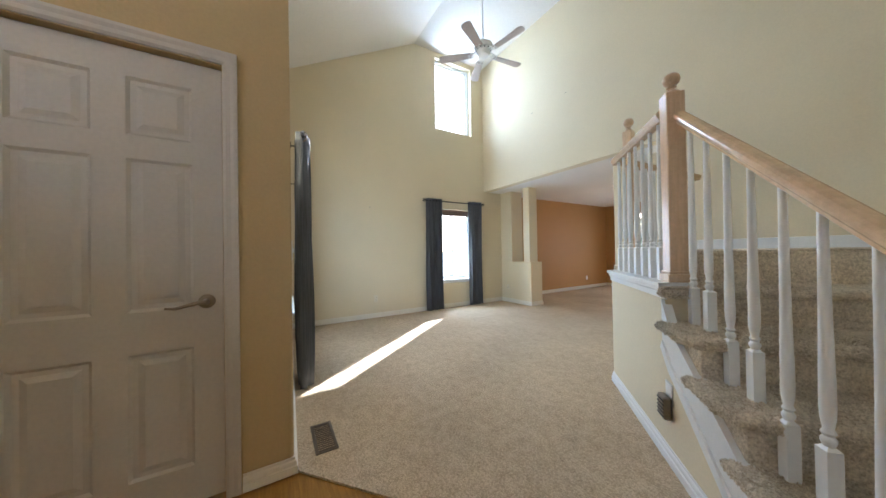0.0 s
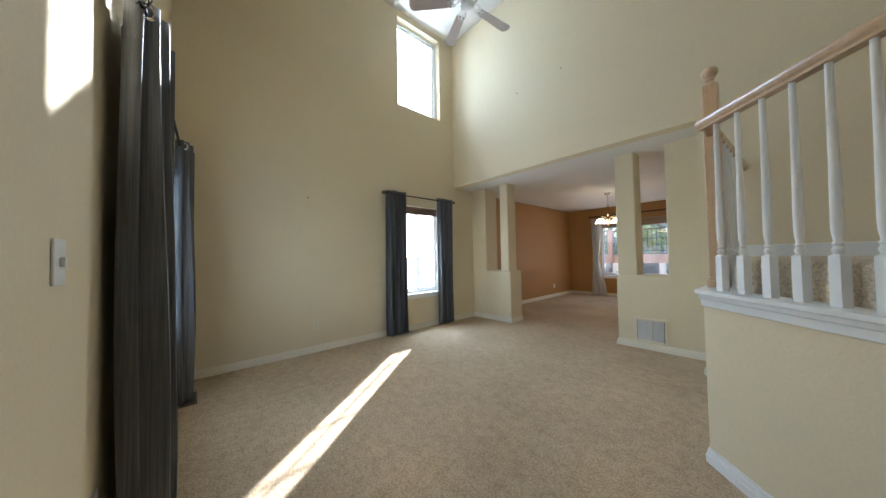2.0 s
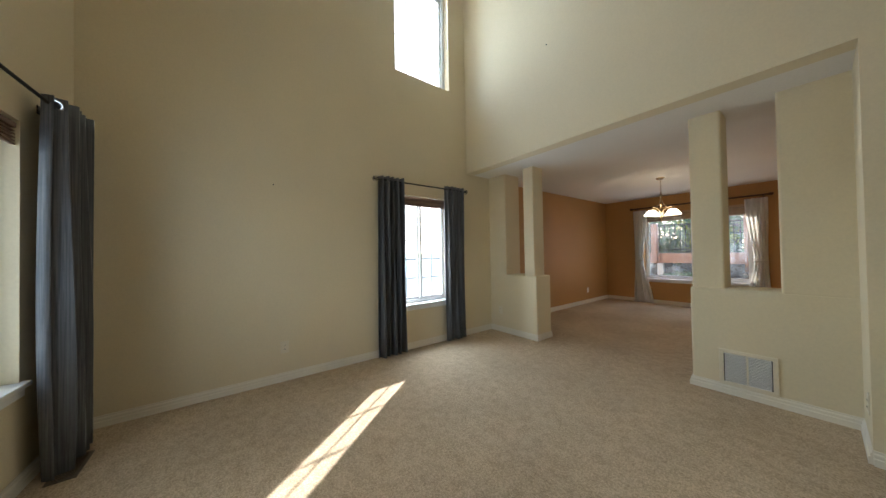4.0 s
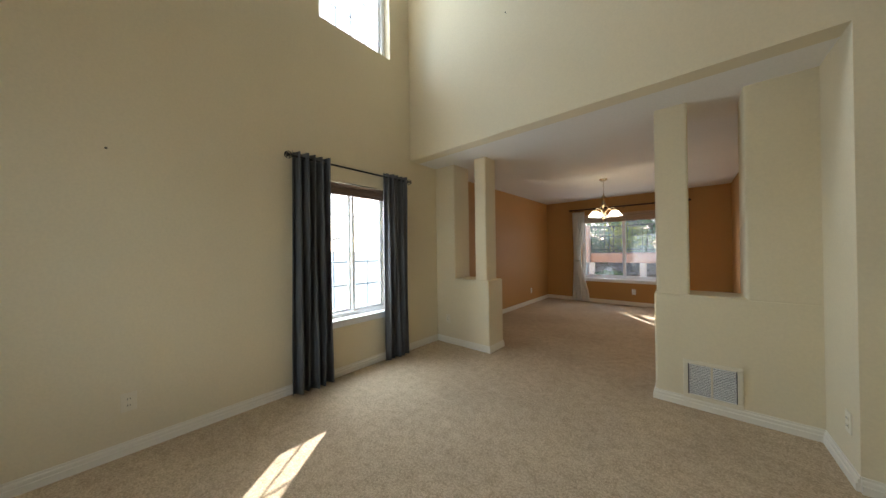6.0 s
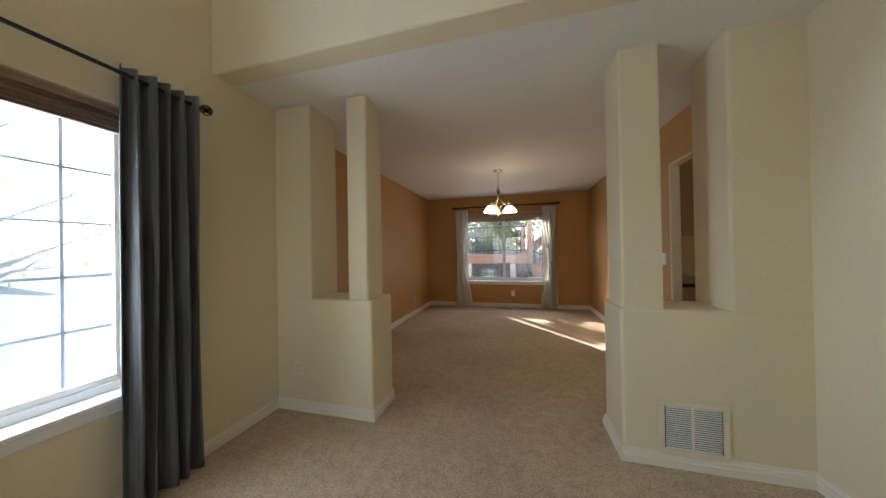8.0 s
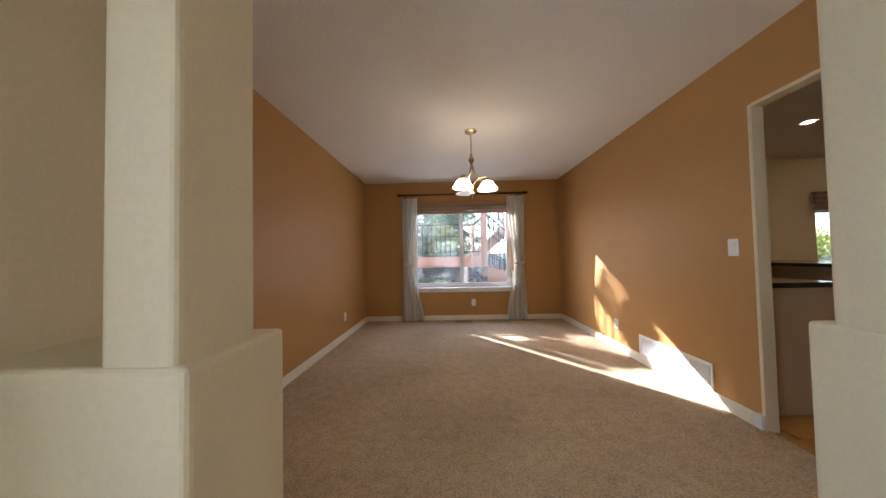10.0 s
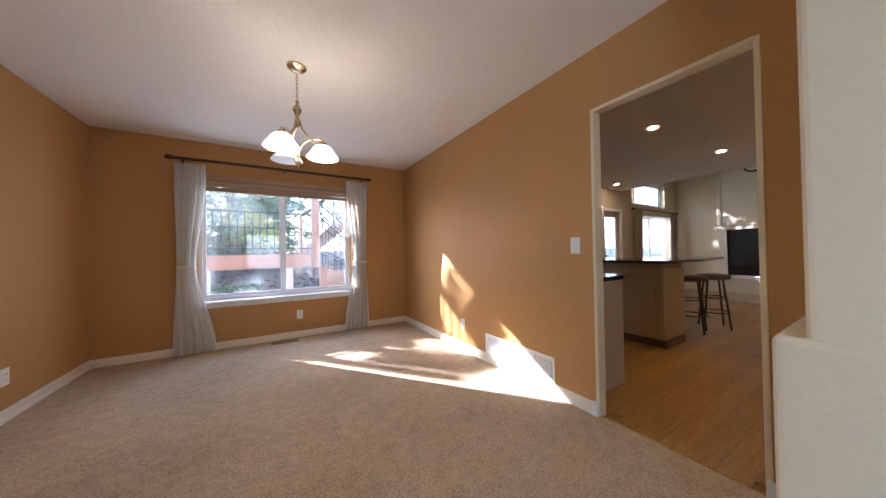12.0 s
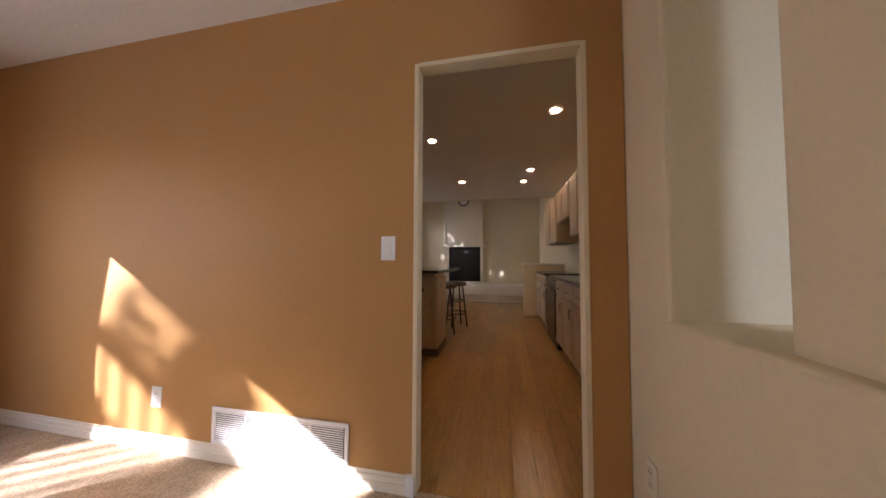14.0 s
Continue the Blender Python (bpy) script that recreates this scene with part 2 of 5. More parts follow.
# ---- mesh helpers ----
def link_mesh(name, bm, mat, parent=None, label="", smooth=False):
    me = bpy.data.meshes.new(name)
    bmesh.ops.recalc_face_normals(bm, faces=bm.faces)
    bm.to_mesh(me)
    bm.free()
    if smooth:
        for p in me.polygons:
            p.use_smooth = True
        me.set_sharp_from_angle(angle=radians(38))
    me.materials.append(mat)
    ob = new(name, me)
    if parent is not None:
        ob.parent = parent
    if label:
        ob["label"] = label
    return ob


def part(name, bm, mat, parent, label="", smooth=False):
    return link_mesh(name, bm, mat, parent, label, smooth)


def thing(name, at, label, category, group="", rz=0.0):
    e = new(name)
    e.matrix_world = pose(*at, 0, 0, rz)
    return tagged(e, label, category, group)


def structure(name, bm, mat, label="", smooth=False):
    return tagged(link_mesh(name, bm, mat, None, "", smooth), label, "", "", "structure")


def add_box(bm, x0, x1, y0, y1, z0, z1, bevel=0.0, seg=1, m=None):
    vs = [bm.verts.new((x, y, z)) for x in (x0, x1) for y in (y0, y1) for z in (z0, z1)]
    fs = [bm.faces.new([vs[i] for i in q]) for q in ((0, 1, 3, 2), (4, 6, 7, 5), (0, 4, 5, 1), (2, 3, 7, 6), (0, 2, 6, 4), (1, 5, 7, 3))]
    if m is not None:
        bmesh.ops.transform(bm, matrix=m, verts=vs)
    if bevel:
        es = list({e for f in fs for e in f.edges})
        bmesh.ops.bevel(bm, geom=es, offset=bevel, segments=seg, affect="EDGES", profile=0.5)
    return bm


def box(x0, x1, y0, y1, z0, z1, bevel=0.0, seg=1, m=None):
    return add_box(bmesh.new(), x0, x1, y0, y1, z0, z1, bevel, seg, m)


def add_lathe(bm, prof, n=16, m=None):
    """prof: (radius, z) from bottom to top, closed with caps."""
    rings = []
    for r, z in prof:
        rings.append([bm.verts.new((r * math.cos(2 * math.pi * i / n), r * math.sin(2 * math.pi * i / n), z)) for i in range(n)])
    for a, b in zip(rings, rings[1:]):
        for i in range(n):
            bm.faces.new((a[i], a[(i + 1) % n], b[(i + 1) % n], b[i]))
    bm.faces.new(list(reversed(rings[0])))
    bm.faces.new(rings[-1])
    if m is not None:
        bmesh.ops.transform(bm, matrix=m, verts=[v for r in rings for v in r])
    return bm


def lathe(prof, n=16, m=None):
    return add_lathe(bmesh.new(), prof, n, m)


def add_tube(bm, pts, r, n=8):
    """A round bar along points; r is one radius or one a point."""
    pts = [Vector(p) for p in pts]
    rs = r if isinstance(r, (list, tuple)) else [r] * len(pts)
    rings = []
    side = None
    for i, p in enumerate(pts):
        d = (pts[min(i + 1, len(pts) - 1)] - pts[max(i - 1, 0)]).normalized()
        if side is None:
            side = d.orthogonal().normalized()
        side = (side - d * side.dot(d)).normalized()
        up = d.cross(side)
        rings.append([bm.verts.new(p + (side * math.cos(2 * math.pi * k / n) + up * math.sin(2 * math.pi * k / n)) * rs[i]) for k in range(n)])
    for a, b in zip(rings, rings[1:]):
        for k in range(n):
            bm.faces.new((a[k], a[(k + 1) % n], b[(k + 1) % n], b[k]))
    bm.faces.new(list(reversed(rings[0])))
    bm.faces.new(rings[-1])
    return bm


def tube(pts, r, n=8):
    return add_tube(bmesh.new(), pts, r, n)


def add_prism(bm, outline, z0, z1):
    lo = [bm.verts.new((x, y, z0)) for x, y in outline]
    hi = [bm.verts.new((x, y, z1)) for x, y in outline]
    k = len(outline)
    for i in range(k):
        bm.faces.new((lo[i], lo[(i + 1) % k], hi[(i + 1) % k], hi[i]))
    bm.faces.new(list(reversed(lo)))
    bm.faces.new(hi)
    return bm


def prism(outline, z0, z1):
    return add_prism(bmesh.new(), outline, z0, z1)


def wall_bm(axis, a, b, u0, u1, z0, z1, holes=()):
    """A wall between a and b on its axis, from u0 to u1 and z0 to z1, with holes (u0, u1, z0, z1) right through it."""
    us = sorted({u0, u1, *[h[0] for h in holes], *[h[1] for h in holes]})
    zs = sorted({z0, z1, *[h[2] for h in holes], *[h[3] for h in holes]})
    us, zs = [u for u in us if u0 <= u <= u1], [z for z in zs if z0 <= z <= z1]

    def solid(i, j):
        if i < 0 or j < 0 or i >= len(us) - 1 or j >= len(zs) - 1:
            return False
        cu, cz = (us[i] + us[i + 1]) / 2, (zs[j] + zs[j + 1]) / 2
        return not any(h[0] < cu < h[1] and h[2] < cz < h[3] for h in holes)

    bm = bmesh.new()
    cache = {}

    def v(s, i, j):
        if (s, i, j) not in cache:
            c = (a, b)[s]
            cache[s, i, j] = bm.verts.new((c, us[i], zs[j]) if axis == "x" else (us[i], c, zs[j]))
        return cache[s, i, j]

    for i in range(len(us) - 1):
        for j in range(len(zs) - 1):
            if not solid(i, j):
                continue
            for s in (0, 1):
                bm.faces.new([v(s, i, j), v(s, i + 1, j), v(s, i + 1, j + 1), v(s, i, j + 1)])
            for di, dj, e in ((-1, 0, ((i, j), (i, j + 1))), (1, 0, ((i + 1, j), (i + 1, j + 1))), (0, -1, ((i, j), (i + 1, j))), (0, 1, ((i, j + 1), (i + 1, j + 1)))):
                if not solid(i + di, j + dj):
                    (p, q), (r, t) = e
                    bm.faces.new([v(0, p, q), v(0, r, t), v(1, r, t), v(1, p, q)])
    return bm


def moulding(name, pts, prof, mat, label):
    """A strip with the profile (out, up) along plan points; out is to the left of the way."""
    bm = bmesh.new()
    pts = [Vector(p) for p in pts]
    rows = []
    for i, p in enumerate(pts):
        d0 = (p - pts[i - 1]).normalized() if i else None
        d1 = (pts[i + 1] - p).normalized() if i < len(pts) - 1 else None
        d0, d1 = d0 or d1, d1 or d0
        n0, n1 = Vector((-d0.y, d0.x)), Vector((-d1.y, d1.x))
        nm = (n0 + n1).normalized()
        k = 1 / max(0.3, nm.dot(n0))
        rows.append([bm.verts.new((p.x + nm.x * o * k, p.y + nm.y * o * k, z)) for o, z in prof])
    for a, b in zip(rows, rows[1:]):
        for i in range(len(prof)):
            bm.faces.new((a[i], a[(i + 1) % len(prof)], b[(i + 1) % len(prof)], b[i]))
    bm.faces.new(rows[0])
    bm.faces.new(list(reversed(rows[-1])))
    return structure(name, bm, mat, label)


BASE = [(-0.004, 0.0), (0.017, 0.0), (0.017, 0.040), (0.011, 0.043), (0.011, 0.060), (0.0085, 0.066), (0.0045, 0.068), (0.004, 0.082), (-0.004, 0.082)]

# ---- plan ----
XW, YS, YN, YC = -4.36, 0.45, 4.29, 4.78     # west wall, south wall, upper north wall, column fronts
YB, YD, XL, XR = 5.12, 9.19, -4.45, -1.05    # column backs, dining far wall, dining side walls
ZC = 2.43                                    # low ceiling
YS0, SOUTH_TURN = 0.39, -2.1                  # south wall at the closet corner, and its turn
RIDGE_Y, RIDGE_Z, SLOPE = 2.65, 5.14, 0.545
XD = -1.153                                  # entry closet wall

# ---- large structure ----
def rounded(bm, test, r=0.02, seg=4):
    es = [e for e in bm.edges if test((e.verts[0].co + e.verts[1].co) / 2, (e.verts[1].co - e.verts[0].co).normalized())]
    bmesh.ops.bevel(bm, geom=es, offset=r, segments=seg, affect="EDGES", profile=0.5)
    return bm


def upright(v):
    return abs(v.z) > 0.9


FW = (3.05, 3.94, 0.57, 2.0)       # west window
HW = (3.10, 3.98, 3.60, 5.04)      # west high window
SW = (-2.62, -1.42, 0.57, 2.0)     # south window
DW = (-3.63, -1.88, 0.56, 2.06)    # dining window
KD = (5.27, 6.035)                 # kitchen doorway

structure("wall_west", wall_bm("x", XW, XW - 0.16, 0.34, YB, -0.3, 5.4, (FW, HW)), M_CREAM, "cream painted west wall with two windows")
SOUTH = pose(XD, YS0, 0, 0, 0, SOUTH_TURN)     # x = 0 at the closet corner, the room at +y
sw = structure("wall_south", wall_bm("y", 0.0, -0.16, -3.36, -0.13, -0.3, 5.4, (SW,)), M_CREAM, "cream painted south wall with a window")
sw.matrix_world = SOUTH
bm = wall_bm("x", XD, XD - 0.13, -2.0, YS0, -0.3, 5.4, ((-0.66, 0.105, -0.3, 2.04),))
rounded(bm, lambda c, d: upright(d) and abs(c.x - XD) < 0.01 and abs(c.y - YS0) < 0.01, 0.025)
structure("wall_entry", bm, M_TAN, "tan entry wall with a closet door")
bm = wall_bm("y", YN, YN + 0.15, XW, 2.0, -0.3, 5.4, ((XW, -0.99, -0.3, ZC),))
rounded(bm, lambda c, d: abs(d.x) > 0.9 and abs(c.y - YN) < 0.01 and abs(c.z - ZC) < 0.01, 0.02)
structure("wall_north_upper", bm, M_CREAM, "tall cream north wall over a wide opening")
bm = box(-0.99, -0.93, YN + 0.15, YB, -0.3, ZC)
structure("wall_return", bm, M_CREAM, "short cream return wall beside the column")
structure("wall_east", wall_bm("x", 2.0, 2.15, -2.0, YN + 0.15, -0.3, 5.4), M_CREAM, "plain cream stairwell wall")
# opening assumed behind the walker, to let the entry fill light in
structure("wall_entry_south", wall_bm("y", -2.0, -2.15, XD - 0.13, 2.15, -0.3, 5.4, ((0.0, 1.8, 2.4, 3.6),)), M_CREAM, "plain cream entry wall with an assumed window opening")

# dining room
structure("wall_dining_left", wall_bm("x", XL, XL - 0.15, YB, YD + 0.16, -0.3, ZC + 0.1), M_OCHRE, "ochre painted dining wall")
structure("wall_dining_far", wall_bm("y", YD, YD + 0.16, XL, XR, -0.3, ZC + 0.1, (DW,)), M_OCHRE, "ochre painted dining wall with a window")
bm = wall_bm("x", XR, XR + 0.06, YB + 0.003, YD + 0.16, -0.3, ZC + 0.1, ((*KD, -0.3, 2.03),))
structure("wall_dining_right", bm, M_OCHRE, "ochre painted dining wall with a kitchen doorway")

# kitchen and family room
XK, YK, XF = XR + 0.06, 8.4, 7.0
structure("wall_kitchen_west", wall_bm("x", XK + 0.003, XK + 0.014, YB, YK, -0.3, ZC, ((*KD, -0.3, 2.03),)), M_CREAM, "cream kitchen side of the doorway wall")
structure("wall_kitchen_south", wall_bm("y", 4.44, 4.30, 2.15, XF, -0.3, 3.8), M_CREAM, "cream kitchen wall")
structure("wall_kitchen_back", wall_bm("y", 4.444, 4.47, -0.93, 2.15, -0.3, ZC), M_CREAM, "cream kitchen wall behind the cabinets")
structure("wall_family_north", wall_bm("y", YK, YK + 0.15, XK, XF, -0.3, 3.8, ((2.3, 2.76, 0.78, 1.72), (3.34, 4.02, -0.3, 1.95), (4.75, 6.6, 0.72, 1.95), (4.55, 6.3, 2.18, 2.8))), M_CREAM, "cream family room wall with windows and a glass door")
structure("wall_family_east", wall_bm("x", XF, XF + 0.15, 4.30, YK + 0.15, -0.3, 3.8), M_CREAM, "cream family room wall")
structure("wall_kitchen_header", box(3.9, 4.0, 4.44, YK, ZC, 3.8), M_CREAM, "cream header over the kitchen opening")

# ceilings
def slope_z(y):
    return RIDGE_Z - max(0.0, RIDGE_Y - y) * SLOPE


bm = bmesh.new()
rows = [[bm.verts.new((x, y, slope_z(y) + dz)) for y in (-2.15, RIDGE_Y, YN + 0.15)] for dz in (0, 0.2) for x in (XW - 0.16, 2.15)]
for j in (0, 1):
    bm.faces.new((rows[0][j], rows[1][j], rows[1][j + 1], rows[0][j + 1]))
    bm.faces.new((rows[2][j], rows[3][j], rows[3][j + 1], rows[2][j + 1]))
    bm.faces.new((rows[0][j], rows[0][j + 1], rows[2][j + 1], rows[2][j]))
    bm.faces.new((rows[1][j], rows[1][j + 1], rows[3][j + 1], rows[3][j]))
bm.faces.new((rows[0][0], rows[1][0], rows[3][0], rows[2][0]))
bm.faces.new((rows[0][2], rows[1][2], rows[3][2], rows[2][2]))
structure("ceiling_vaulted", bm, M_CEIL, "white vaulted ceiling")
structure("ceiling_dining", box(XW - 0.3, XK, YN + 0.15, YD + 0.16, ZC, ZC + 0.14), M_CEIL, "white textured dining ceiling")
structure("ceiling_kitchen", box(XK, 3.9, 4.44, YK + 0.15, ZC + 0.001, ZC + 0.14), M_CEIL, "white kitchen ceiling")
structure("ceiling_family", box(3.9, XF + 0.15, 4.30, YK + 0.15, 3.7, 3.84), M_CEIL, "white family room ceiling")

# columns between the living room and the dining room
def column(name, x0, x1, xp0, xp1, xq0, xq1, yq, label):
    """Knee wall from x0 to x1, pilaster from xp0 to xp1, slender post from xq0 to xq1."""
    bm = bmesh.new()
    for a, b, y0, y1, z0, z1 in ((x0, x1, YC, YB, -0.05, 0.89), (xp0, xp1, YC, YB, 0.87, ZC + 0.02), (xq0, xq1, YC + 0.012, yq, 0.87, ZC + 0.02)):
        sub = box(a, b, y0, y1, z0, z1)
        rounded(sub, lambda c, d: upright(d) or c.z > 0.85, 0.016, 3)
        me = bpy.data.meshes.new("tmp")
        sub.to_mesh(me)
        sub.free()
        bm.from_mesh(me)
        bpy.data.meshes.remove(me)
    return structure(name, bm, M_CREAM, label)


column("column_left", XL - 0.1, -3.505, XL - 0.1, -4.03, -3.71, -3.54, 5.035, "cream knee wall with a slender square column")
column("column_right", -1.87, -0.95, -1.33, -0.95, -1.855, -1.64, 5.07, "cream knee wall with a square column and a return grille")

# floors
bm = prism([(XW - 0.1, YS0 - 0.1), (XD - 0.05, YS0 - 0.1), (XD - 0.05, 0.37), (-0.05, 1.36), (2.1, 1.5), (2.1, YN + 0.1), (-0.9, YN + 0.1), (-0.94, YB), (XR, KD[0]), (XR + 0.02, KD[0]), (XR + 0.02, KD[1]), (XR, KD[1]), (XR + 0.05, YD + 0.1), (XL - 0.1, YD + 0.1), (XL - 0.1, YB - 0.2), (XW - 0.1, YB - 0.3)], -0.05, 0.0)
structure("floor_carpet", bm, M_CARPET, "beige frieze carpet with worn traffic areas")
structure("floor_entry", box(XD - 0.2, 2.1, -2.1, 1.6, -0.08, -0.012), M_PLANK, "honey oak entry floor")
structure("floor_family_carpet", box(5.1, XF, 4.44, YK, -0.06, 0.004), M_CARPET, "beige family room carpet")
structure("floor_kitchen", box(XK - 0.09, 5.1, 4.44, YK, -0.08, -0.012), M_PLANK, "oak floor under the planks")

# baseboards; the wall lies to the right of the way
moulding("baseboard_west", [(XW, 4.78), (XW, YS0 + 0.12)], BASE, M_BASE, "white stepped baseboard")
moulding("baseboard_south", [(XW, YS0 + 0.118), (XD, YS0), (XD, 0.17)], BASE, M_BASE, "white stepped baseboard")
moulding("baseboard_column_left", [(-3.505, YB), (-3.505, YC), (XW, YC)], BASE, M_BASE, "white stepped baseboard")
moulding("baseboard_column_right", [(-0.99, YN), (-0.99, YC), (-1.87, YC), (-1.87, YB), (XR, YB), (XR, KD[0] - 0.002)], BASE, M_BASE, "white stepped baseboard")
moulding("baseboard_north", [(2.0, YN), (-0.99, YN)], BASE, M_BASE, "white stepped baseboard")
moulding("baseboard_dining_left", [(XL, YD), (XL, YB)], BASE, M_BASE, "white stepped baseboard")
moulding("baseboard_dining_far", [(XR, YD), (XL, YD)], BASE, M_BASE, "white stepped baseboard")
moulding("baseboard_dining_right", [(XR, KD[1]), (XR, YD)], BASE, M_BASE, "white stepped baseboard")

# white jamb lining of the kitchen doorway
bm = bmesh.new()
for y0, y1, z0, z1 in ((KD[0] - 0.004, KD[0] + 0.018, -0.01, 2.03), (KD[1] - 0.018, KD[1] + 0.004, -0.01, 2.03), (KD[0] + 0.018, KD[1] - 0.018, 2.012, 2.034)):
    add_box(bm, XR - 0.003, XK + 0.017, y0, y1, z0, z1, 0.003, 2)
structure("trim_kitchen_doorway", bm, M_CREAM, "cream painted doorway lining")
bm = bmesh.new()
for y in (KD[0] - 0.03, KD[1] - 0.012):
    add_box(bm, XR - 0.022, XR + 0.05, y, y + 0.042, 0, 0.088, 0.004, 2)
structure("trim_plinth_blocks", bm, M_WHITE, "white baseboard blocks at the doorway")


# ---- windows ----
def window(name, m, w, h, cols, rows, label, sill=True, slide=True, inset=0.09, muntins=True):
    """A vinyl window in the xz plane of m, from 0 to w and 0 to h, the room at -y."""
    e = new(name)
    e.matrix_world = m
    tagged(e, label, "", "", "structure")
    f = 0.045
    bm = bmesh.new()
    for x0, x1, z0, z1 in ((0, w, 0, f), (0, w, h - f, h), (0, f, f, h - f), (w - f, w, f, h - f)):
        add_box(bm, x0, x1, inset, inset + 0.06, z0, z1, 0.004)
    part("window_frame", bm, M_VINYL, e)
    halves = ((f, w / 2), (w / 2, w - f)) if slide else ((f, w - f),)
    for k, (a, b) in enumerate(halves):
        bm = bmesh.new()
        s, y = 0.032, inset + (0.008 if k else 0.03)
        for x0, x1, z0, z1 in ((a, b, f, f + s), (a, b, h - f - s, h - f), (a, a + s, f + s, h - f - s), (b - s, b, f + s, h - f - s)):
            add_box(bm, x0, x1, y, y + 0.025, z0, z1, 0.003)
        part("sash", bm, M_VINYL, e)
        gl = part("pane", box(a + s, b - s, y + 0.010, y + 0.014, f + s, h - f - s), M_GLASS, e)
        gl.visible_shadow = False
        if muntins:
            for i in range(1, cols):
                x = a + s + (b - a - 2 * s) * i / cols
                part("muntin", box(x - 0.0065, x + 0.0065, y + 0.016, y + 0.022, f + s, h - f - s), M_MUNTIN, e)
            for j in range(1, rows):
                z = f + s + (h - 2 * f - 2 * s) * j / rows
                part("muntin", box(a + s, b - s, y + 0.0165, y + 0.0225, z - 0.0065, z + 0.0065), M_MUNTIN, e)
    if sill:
        bm = bmesh.new()
        add_box(bm, -0.03, w + 0.03, -0.035, inset, -0.022, 0.003, 0.006, 2)
        add_box(bm, -0.015, w + 0.015, -0.014, 0.0, -0.075, -0.022, 0.004)
        part("window_sill", bm, M_WHITE, e, "white painted sill")
    return e


window("window_1", pose(XW, FW[0], FW[2], 0, 0, 90), FW[1] - FW[0], FW[3] - FW[2], 2, 5, "white sliding window with grid muntins")
window("window_2", pose(XW, HW[0], HW[2], 0, 0, 90), HW[1] - HW[0], HW[3] - HW[2], 4, 5, "high white fixed window with grid muntins", False, False, 0.1)
window("window_3", SOUTH @ pose(SW[1], 0, SW[2], 0, 0, 180), SW[1] - SW[0], SW[3] - SW[2], 2, 5, "white sliding window behind charcoal curtains")
window("window_4", pose(DW[0], YD, DW[2]), DW[1] - DW[0], DW[3] - DW[2], 1, 1, "white sliding dining window over the garden", True, True, 0.09, False)
# unseen window, added only to go with the entry fill light
window("window_8", pose(1.8, -2.0, 2.4, 0, 0, 180), 1.8, 1.2, 1, 1, "unseen transom window added to light the entry and stairs", False, False)
window("window_5", pose(2.3, YK, 0.78), 0.46, 0.94, 1, 1, "narrow kitchen window", False, False)
window("window_6", pose(4.75, YK, 0.72), 1.85, 1.23, 1, 1, "wide family room window", True, True, 0.09, False)
window("window_7", pose(4.55, YK, 2.18), 1.75, 0.62, 1, 1, "high family room window", False, False)


# ---- closet door with casing ----
def panel_door(name, m, w, h, label):
    """Six-panel door in the yz plane facing +x; y from 0 to w."""
    e = new(name)
    e.matrix_world = m
    tagged(e, label, "", "", "structure")
    st, mid = 0.11, 0.10
    pw = (w - 2 * st - mid) / 2
    rows = ((0.18, 0.72), (0.90, 1.56), (1.66, h - 0.12))
    holes = [(st + k * (pw + mid), st + k * (pw + mid) + pw, a, b) for k in (0, 1) for a, b in rows]
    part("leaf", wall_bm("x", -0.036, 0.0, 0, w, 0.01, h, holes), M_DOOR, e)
    for u0, u1, z0, z1 in holes:
        bm = bmesh.new()
        ring = []
        for i, o in ((0.0, 0.0), (0.012, -0.010), (0.030, -0.010), (0.052, -0.002)):
            ring.append([bm.verts.new((o, y, z)) for y, z in ((u0 + i, z0 + i), (u1 - i, z0 + i), (u1 - i, z1 - i), (u0 + i, z1 - i))])
        for a, b in zip(ring, ring[1:]):
            for k in range(4):
                bm.faces.new((a[k], a[(k + 1) % 4], b[(k + 1) % 4], b[k]))
        bm.faces.new(ring[-1])
        back = [bm.verts.new((-0.03, v.co.y, v.co.z)) for v in ring[0]]
        for k in range(4):
            bm.faces.new((ring[0][k], ring[0][(k + 1) % 4], back[(k + 1) % 4], back[k]))
        bm.faces.new(back)
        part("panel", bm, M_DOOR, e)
    return e


door = panel_door("door_1", pose(XD - 0.03, -0.652, 0), 0.752, 2.032, "closed white six-panel closet door")
hd = part("door_handle", lathe([(0.033, 0), (0.033, 0.006), (0.026, 0.012), (0.014, 0.016), (0.011, 0.045)], 20, pose(0, 0.69, 0.925, 0, 90, 0)), M_LEVER, door, "satin nickel lever handle", True)
part("lever", tube([(0.045, 0.69, 0.925), (0.052, 0.67, 0.927), (0.052, 0.63, 0.918), (0.052, 0.59, 0.908), (0.050, 0.555, 0.912)], [0.010, 0.010, 0.0085, 0.007, 0.005], 10), M_LEVER, hd, "curved satin nickel lever", True)
CAS = [(0.0, 0.0), (0.0, 0.008), (0.012, 0.014), (0.03, 0.014), (0.045, 0.019), (0.058, 0.019), (0.058, 0.0)]
bm = bmesh.new()
for k, (y, sgn) in enumerate(((0.107, 1), (-0.662, -1))):
    for (a, oa), (b, ob) in zip(CAS, CAS[1:]):
        q = [bm.verts.new((XD + o, y + sgn * s, z)) for s, o, z in ((a, oa, 0), (b, ob, 0), (b, ob, 2.045 + b), (a, oa, 2.045 + a))]
        bm.faces.new(q)
